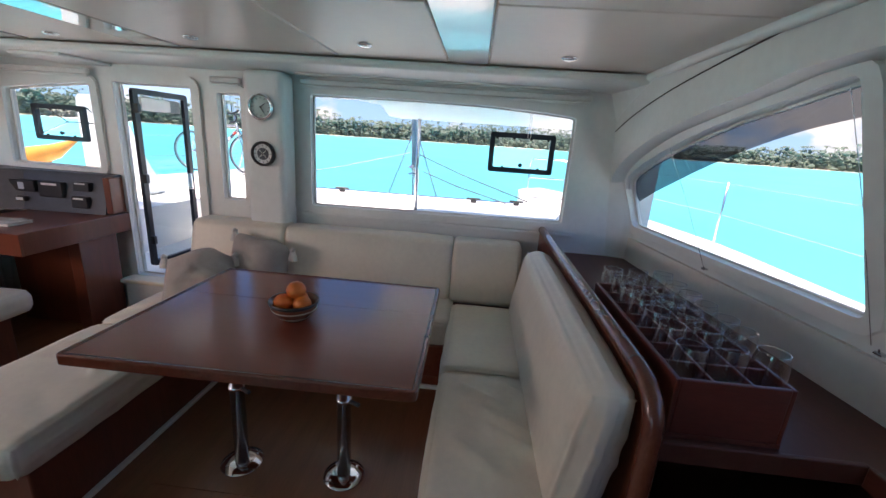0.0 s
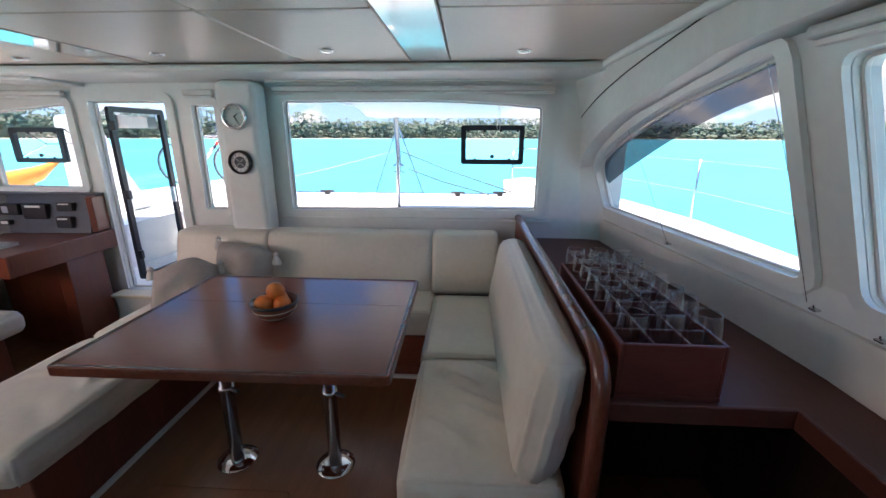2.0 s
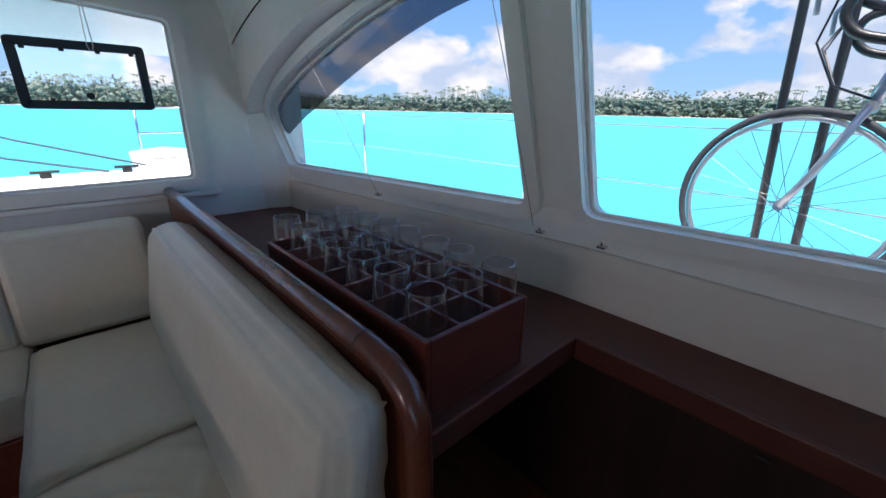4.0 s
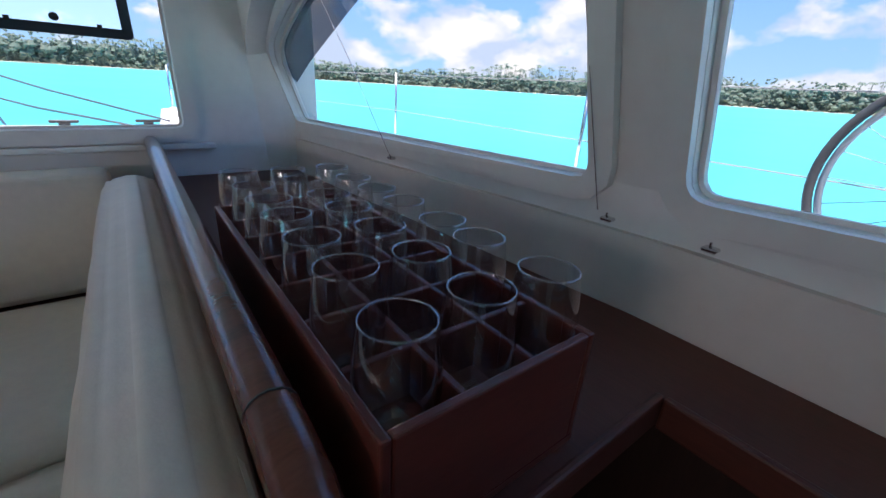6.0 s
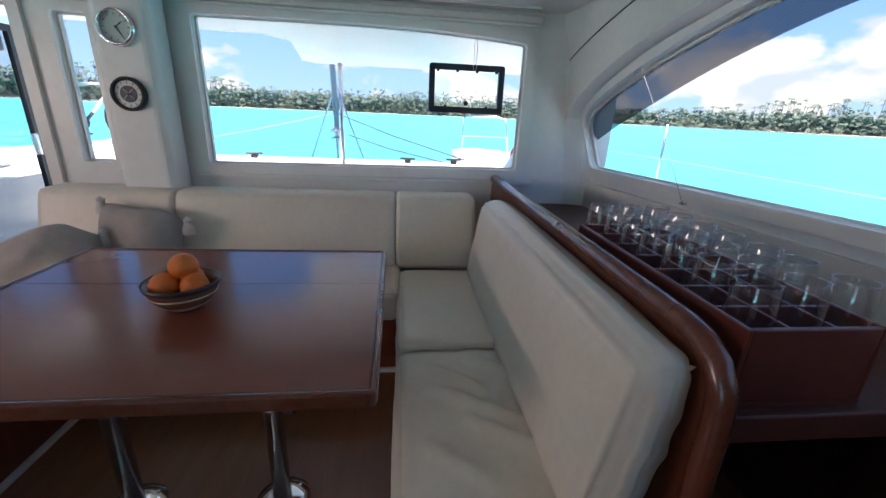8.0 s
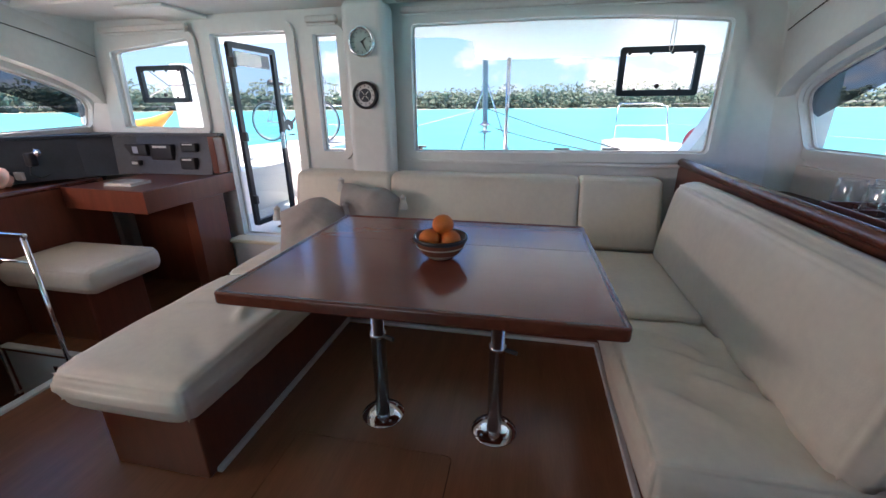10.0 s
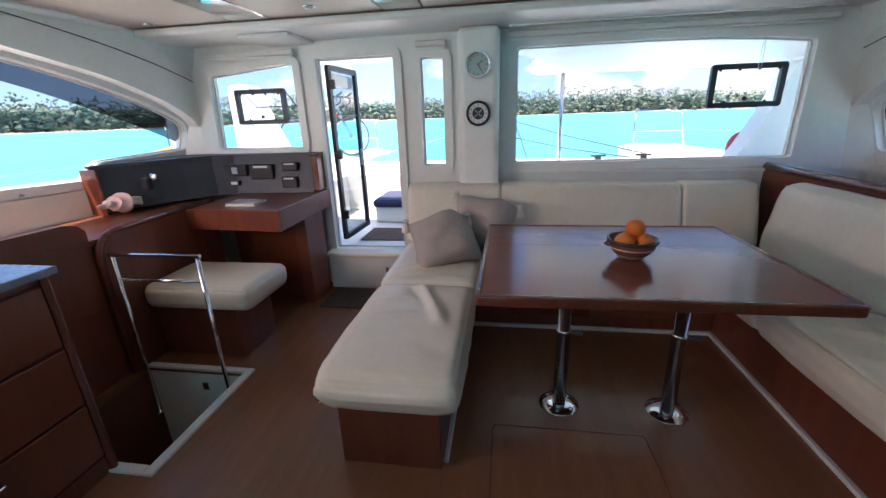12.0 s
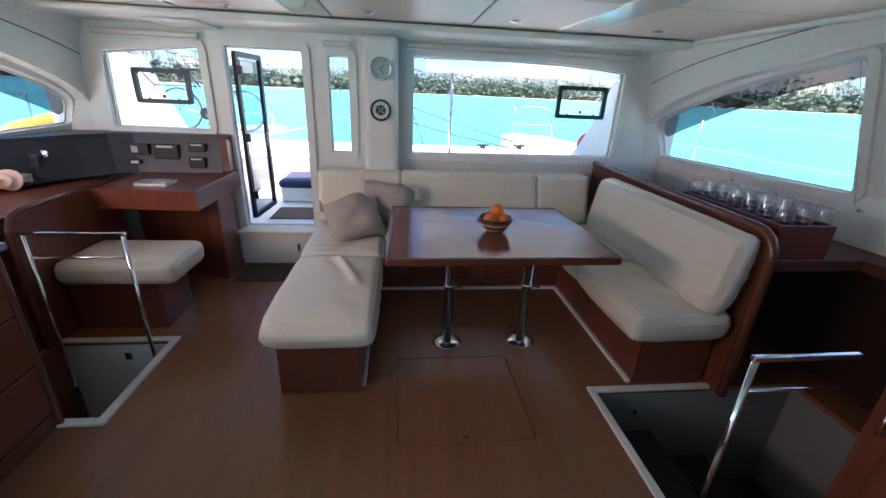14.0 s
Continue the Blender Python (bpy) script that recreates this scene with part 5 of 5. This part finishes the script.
def bicycle(at, label):
    """A road bicycle; its front hub lies 0.34 above at, its frame runs back along -y."""
    top = empty("bicycle", label, "bicycle", "bicycles on deck", at)
    o = Vector(at)
    P = lambda y, z, x=0.0: tuple(o + Vector((x, y, z)))
    for hub_y in (0.0, -1.0):
        w = part("wheel", tube(loop_line(lambda a: P(hub_y + 0.325 * math.cos(a), 0.34 + 0.325 * math.sin(a)), 56), 0.0125, sides=8, closed=True), M_TYRE, top, "grey tyre", True)
        part("rim", tube(loop_line(lambda a: P(hub_y + 0.300 * math.cos(a), 0.34 + 0.300 * math.sin(a)), 56), 0.010, sides=6, closed=True), M_ALLOY, w, "", True)
        part("hub", tube([P(hub_y, 0.34, -0.05), P(hub_y, 0.34, 0.05)], 0.018), M_ALLOY, w)
        sp = bmesh.new()
        for k in range(24):
            a = 2 * math.pi * k / 24
            tube([P(hub_y + 0.016 * math.cos(a + (0.9 if k % 2 else -0.9)), 0.34 + 0.016 * math.sin(a + (0.9 if k % 2 else -0.9)), 0.03 if k % 4 < 2 else -0.03), P(hub_y + 0.295 * math.cos(a), 0.34 + 0.295 * math.sin(a))], 0.0011, sp, 4)
        part("spokes", sp, M_FRAME_DARK, w)
    for s in (-1, 1):
        part("fork_blade", tube([P(0, 0.34, s * 0.05), P(-0.06, 0.46, s * 0.05), P(-0.145, 0.68, s * 0.035)], 0.012, sides=8), M_ALLOY, top, "", True)
        part("chain_stay", tube([P(-1.0, 0.34, s * 0.06), P(-0.60, 0.28, s * 0.03)], 0.009), M_ALLOY, top)
        part("seat_stay", tube([P(-1.0, 0.34, s * 0.06), P(-0.80, 0.80, s * 0.02)], 0.008), M_ALLOY, top)
        bar = [P(-0.20, 0.985, s * 0.02), P(-0.19, 0.99, s * 0.20), P(-0.12, 0.985, s * 0.215), P(-0.055, 0.965, s * 0.215), P(-0.04, 0.91, s * 0.215), P(-0.08, 0.86, s * 0.215), P(-0.17, 0.835, s * 0.215)]
        hb = part("drop_bar", tube(curve(bar, 4), 0.014, sides=10), M_BLACK, top, "black taped drop bar", True)
        part("brake_hood", tube([P(-0.10, 0.985, s * 0.215), P(-0.03, 1.02, s * 0.215), P(0.0, 1.05, s * 0.215)], 0.016, sides=8), M_BLACK, hb, "", True)
        part("brake_lever", tube([P(-0.0, 1.035, s * 0.215), P(0.03, 0.99, s * 0.215), P(0.025, 0.92, s * 0.215)], 0.008, sides=6), M_ALLOY, hb, "", True)
    part("fork_crown", tube([P(-0.145, 0.675, -0.04), P(-0.145, 0.675, 0.04)], 0.02), M_ALLOY, top)
    part("head_tube", tube([P(-0.15, 0.69), P(-0.185, 0.83)], 0.022), M_ALLOY, top, "", True)
    part("stem", tube([P(-0.185, 0.83), P(-0.205, 0.91), P(-0.20, 0.985)], 0.016), M_ALLOY, top, "", True)
    part("top_tube", tube([P(-0.185, 0.80), P(-0.75, 0.78)], 0.018), M_ALLOY, top, "", True)
    part("down_tube", tube([P(-0.165, 0.74), P(-0.60, 0.28)], 0.023), M_FRAME_DARK, top, "dark painted down tube", True)
    part("band", tube([P(-0.20, 0.703), P(-0.24, 0.661)], 0.0242), M_FRAME_RED, top, "red painted band", True)
    part("marking", tube([P(-0.29, 0.608), P(-0.47, 0.418)], 0.0236), M_TRIM, top, "pale worn stripe", True)
    part("seat_tube", tube([P(-0.60, 0.28), P(-0.745, 0.80), P(-0.77, 0.93)], 0.017), M_ALLOY, top, "", True)
    part("saddle", tube([P(-0.64, 0.945), P(-0.75, 0.95), P(-0.84, 0.955), P(-0.90, 0.96)], 0.05, sides=12, taper=[0.35, 0.6, 1.1, 1.2]), M_BLACK, top, "black saddle", True)
    ring = part("chainring", lathe([(0.0, 0.0), (0.09, 0.0), (0.095, 0.004), (0.09, 0.008), (0.0, 0.008)], P(-0.60, 0.28, 0.045), 28, axis="x"), M_BLACK, top)
    part("crank", tube([P(-0.60, 0.28, 0.06), P(-0.52, 0.13, 0.07)], 0.010), M_ALLOY, ring)
    part("pedal", box(o.x + 0.07, o.x + 0.16, o.y - 0.56, o.y - 0.48, o.z + 0.12, o.z + 0.14, 0.006, 2), M_BLACK, ring)
    for s, k in ((-1, 0.10), (1, 0.12), (1, 0.05)):
        part("cable", tube([P(-0.02, 0.99, s * 0.2), P(0.02, 0.86, s * k), P(-0.04, 0.74, s * 0.05), P(-0.14, 0.70, s * 0.02)], 0.0035, sides=5), M_BLACK, top, "", True)
    return top


bicycle((2.2, -0.40, 0.735), "silver and dark road bicycle leaning on the side deck")
b2 = bicycle((-3.75, 5.6, 0.735), "silver and dark road bicycle standing on the foredeck")
b2.rotation_euler[2] = radians(-90)

# ---- water, island, clouds ----
def water_material():
    m = material("turquoise_lagoon", (0.045, 0.47, 0.56), 0.4, vary=0.16, scale=0.012, bump=0.5, bump_scale=1.2, spec=0.25, stretch=(1, 1, 1))
    return m


bm = bmesh.new()
bmesh.ops.create_circle(bm, cap_ends=True, radius=4000, segments=96)
bmesh.ops.translate(bm, vec=(0, 0, -1.0), verts=bm.verts)
setting("water", bm, water_material(), "calm bright turquoise lagoon water", "water")


def shore_radius(a):
    return 400 + 40 * math.sin(a * 1.7 + 0.6) + 15 * math.sin(a * 5.1)


def fan(a0, a1, n, fn):
    return [fn(a0 + (a1 - a0) * i / n) for i in range(n + 1)]


bm = bmesh.new()
A0, A1 = radians(-130), radians(150)
inner = fan(A0, A1, 120, lambda a: ((shore_radius(a) - 6) * math.sin(a), (shore_radius(a) - 6) * math.cos(a), -0.98))
outer = fan(A0, A1, 120, lambda a: ((shore_radius(a) + 70) * math.sin(a), (shore_radius(a) + 70) * math.cos(a), 1.0))
vi, vo = [bm.verts.new(p) for p in inner], [bm.verts.new(p) for p in outer]
for i in range(120):
    bm.faces.new((vi[i], vi[i + 1], vo[i + 1], vo[i]))
setting("beach", bm, material("coral_sand", (0.62, 0.55, 0.42), 0.9, vary=0.2, scale=0.1), "narrow pale coral beach of a low island", "beach")

verts, faces = [], []
rng = random.Random(11)


def clump(c, r):
    b = len(verts)
    for dx, dy, dz in ((1, 0, 0), (-1, 0, 0), (0, 1, 0), (0, -1, 0), (0, 0, 1), (0, 0, -1)):
        k = r * rng.uniform(0.6, 1.25)
        verts.append((c[0] + dx * k, c[1] + dy * k, c[2] + dz * k * 0.8))
    for f in ((0, 2, 4), (2, 1, 4), (1, 3, 4), (3, 0, 4), (2, 0, 5), (1, 2, 5), (3, 1, 5), (0, 3, 5)):
        faces.append(tuple(b + k for k in f))


def trunk(x, y, z0, z1, r, lean):
    b = len(verts)
    for z, k, q in ((z0, 1, 0), (z1, 0.55, 1)):
        for j in range(3):
            verts.append((x + lean[0] * q + r * k * math.cos(2.1 * j), y + lean[1] * q + r * k * math.sin(2.1 * j), z))
    for j in range(3):
        faces.append((b + j, b + (j + 1) % 3, b + 3 + (j + 1) % 3, b + 3 + j))


def frond(c, a, ln):
    b = len(verts)
    dx, dy = math.cos(a), math.sin(a)
    for s, w, z in ((0, 0.2, 0), (0.5, 0.75, 0.7), (1, 0.1, -0.9)):
        for k in (-1, 1):
            verts.append((c[0] + dx * s * ln - dy * w * k, c[1] + dy * s * ln + dx * w * k, c[2] + z - abs(k) * 0.3))
    faces.append((b, b + 1, b + 3, b + 2))
    faces.append((b + 2, b + 3, b + 5, b + 4))


for i in range(3000):
    a = rng.uniform(A0, A1)
    d = shore_radius(a) + rng.uniform(4, 40)
    x, y = d * math.sin(a), d * math.cos(a)
    z = -0.6
    if rng.random() < 0.42:
        h = rng.uniform(14, 25) * (0.85 + 0.25 * math.sin(a * 9))
        lean = (rng.uniform(-1.6, 1.6), rng.uniform(-1, 1))
        trunk(x, y, z, z + h, 0.32, lean)
        for k in range(9):
            frond((x + lean[0], y + lean[1], z + h), k * 0.7 + rng.random(), rng.uniform(2.8, 4.2))
    else:
        h = rng.uniform(12, 22) * (1 + 0.25 * math.sin(a * 6 + 1))
        trunk(x, y, z, z + h * 0.6, 0.3, (0, 0))
        for k in range(12):
            q = rng.random()
            clump((x + rng.uniform(-3, 3), y + rng.uniform(-2.5, 2.5), z + h * (0.18 + 0.75 * q)), rng.uniform(0.9, 2.0) * (1.1 - 0.4 * q))
for i in range(5200):
    a = rng.uniform(A0, A1)
    d = shore_radius(a) + rng.uniform(2, 14)
    clump((d * math.sin(a), d * math.cos(a), rng.uniform(0, 13.5)), rng.uniform(1.4, 3.2))
base = len(verts)
for i in range(1400):
    a = A0 + (A1 - A0) * i / 1399
    d = shore_radius(a) + 24
    h = 11 + 3.0 * math.sin(a * 6 + 1) + rng.uniform(-1.6, 2.6)
    verts.append((d * math.sin(a), d * math.cos(a), -0.5))
    verts.append(((d + 3) * math.sin(a), (d + 3) * math.cos(a), h))
    if i:
        faces.append((base + 2 * i - 2, base + 2 * i, base + 2 * i + 1, base + 2 * i - 1))
me = bpy.data.meshes.new("island_trees")
me.from_pydata(verts, [], faces)
# leaf green paled towards blue-grey: distance haze mixed into the base colour
M_HAZED_LEAF = material("hazed_island_foliage", (0.27, 0.335, 0.275), 0.95, vary=0.1, scale=0.12, spec=0.0, dark=(0.235, 0.305, 0.265))
ln, ll = M_HAZED_LEAF.node_tree.nodes, M_HAZED_LEAF.node_tree.links
thin, blend = ln.new("ShaderNodeBsdfTranslucent"), ln.new("ShaderNodeMixShader")
blend.inputs[0].default_value = 0.5
ll.new(ln["Principled BSDF"].inputs["Base Color"].links[0].from_socket, thin.inputs[0])
ll.new(ln["Principled BSDF"].outputs[0], blend.inputs[1])
ll.new(thin.outputs[0], blend.inputs[2])
ll.new(blend.outputs[0], ln["Material Output"].inputs[0])
me.materials.append(M_HAZED_LEAF)
tagged(new("island_trees", me), "palms and low green trees along the far shore", "trees", "", "stuff")


def cloud_material():
    m = bpy.data.materials.new("cumulus_backdrop")
    m.use_nodes = True
    n, l = m.node_tree.nodes, m.node_tree.links
    n.remove(n["Principled BSDF"])
    tc, mp, sep = n.new("ShaderNodeTexCoord"), n.new("ShaderNodeMapping"), n.new("ShaderNodeSeparateXYZ")
    l.new(tc.outputs["Object"], mp.inputs[0])
    l.new(tc.outputs["Object"], sep.inputs[0])
    mp.inputs["Scale"].default_value = (0.0023, 0.0023, 0.0040)
    big, fine = n.new("ShaderNodeTexNoise"), n.new("ShaderNodeTexNoise")
    big.inputs["Scale"].default_value, big.inputs["Detail"].default_value, big.inputs["Roughness"].default_value = 1.0, 9, 0.52
    fine.inputs["Scale"].default_value, fine.inputs["Detail"].default_value = 2.2, 8
    l.new(mp.outputs[0], big.inputs["Vector"])
    l.new(mp.outputs[0], fine.inputs["Vector"])
    height = n.new("ShaderNodeMapRange")
    height.inputs[1].default_value, height.inputs[2].default_value = 0, 520
    height.inputs[3].default_value, height.inputs[4].default_value = 0.085, -0.16
    l.new(sep.outputs[2], height.inputs[0])
    add = n.new("ShaderNodeMath")
    l.new(big.outputs[0], add.inputs[0])
    l.new(height.outputs[0], add.inputs[1])
    side = n.new("ShaderNodeMath")
    side.operation = "MULTIPLY_ADD"
    side.inputs[1].default_value, side.inputs[2].default_value = 0.00005, -0.05
    l.new(sep.outputs[0], side.inputs[0])
    more = n.new("ShaderNodeMath")
    l.new(add.outputs[0], more.inputs[0])
    l.new(side.outputs[0], more.inputs[1])
    add = more
    cut = n.new("ShaderNodeMapRange")
    cut.inputs[1].default_value, cut.inputs[2].default_value = 0.455, 0.515
    l.new(add.outputs[0], cut.inputs[0])
    shade = n.new("ShaderNodeValToRGB")
    shade.color_ramp.elements[0].position, shade.color_ramp.elements[0].color = 0.42, (0.30, 0.38, 0.50, 1)
    shade.color_ramp.elements[1].position, shade.color_ramp.elements[1].color = 0.62, (0.54, 0.55, 0.56, 1)
    l.new(fine.outputs[0], shade.inputs[0])
    blue = n.new("ShaderNodeValToRGB")
    blue.color_ramp.elements[0].position, blue.color_ramp.elements[0].color = 0.0, (0.22, 0.39, 0.57, 1)
    blue.color_ramp.elements[1].position, blue.color_ramp.elements[1].color = 0.40, (0.075, 0.235, 0.58, 1)
    up = n.new("ShaderNodeMapRange")
    up.inputs[1].default_value, up.inputs[2].default_value = 0, 1600
    l.new(sep.outputs[2], up.inputs[0])
    l.new(up.outputs[0], blue.inputs[0])
    em, mx = n.new("ShaderNodeEmission"), n.new("ShaderNodeMix")
    mx.data_type = "RGBA"
    l.new(cut.outputs[0], mx.inputs[0])
    l.new(blue.outputs[0], mx.inputs[6])
    l.new(shade.outputs[0], mx.inputs[7])
    em.inputs[1].default_value = 1.08
    l.new(mx.outputs[2], em.inputs[0])
    l.new(em.outputs[0], n["Material Output"].inputs[0])
    return m


bm = bmesh.new()
ringA = [bm.verts.new((1900 * math.sin(2 * math.pi * k / 96), 1900 * math.cos(2 * math.pi * k / 96), -20)) for k in range(96)]
ringB = [bm.verts.new((1900 * math.sin(2 * math.pi * k / 96), 1900 * math.cos(2 * math.pi * k / 96), 1600)) for k in range(96)]
for k in range(96):
    bm.faces.new((ringA[k - 1], ringA[k], ringB[k], ringB[k - 1]))
setting("backdrop", bm, cloud_material(), "white cumulus clouds low in a blue sky", "clouds", True)
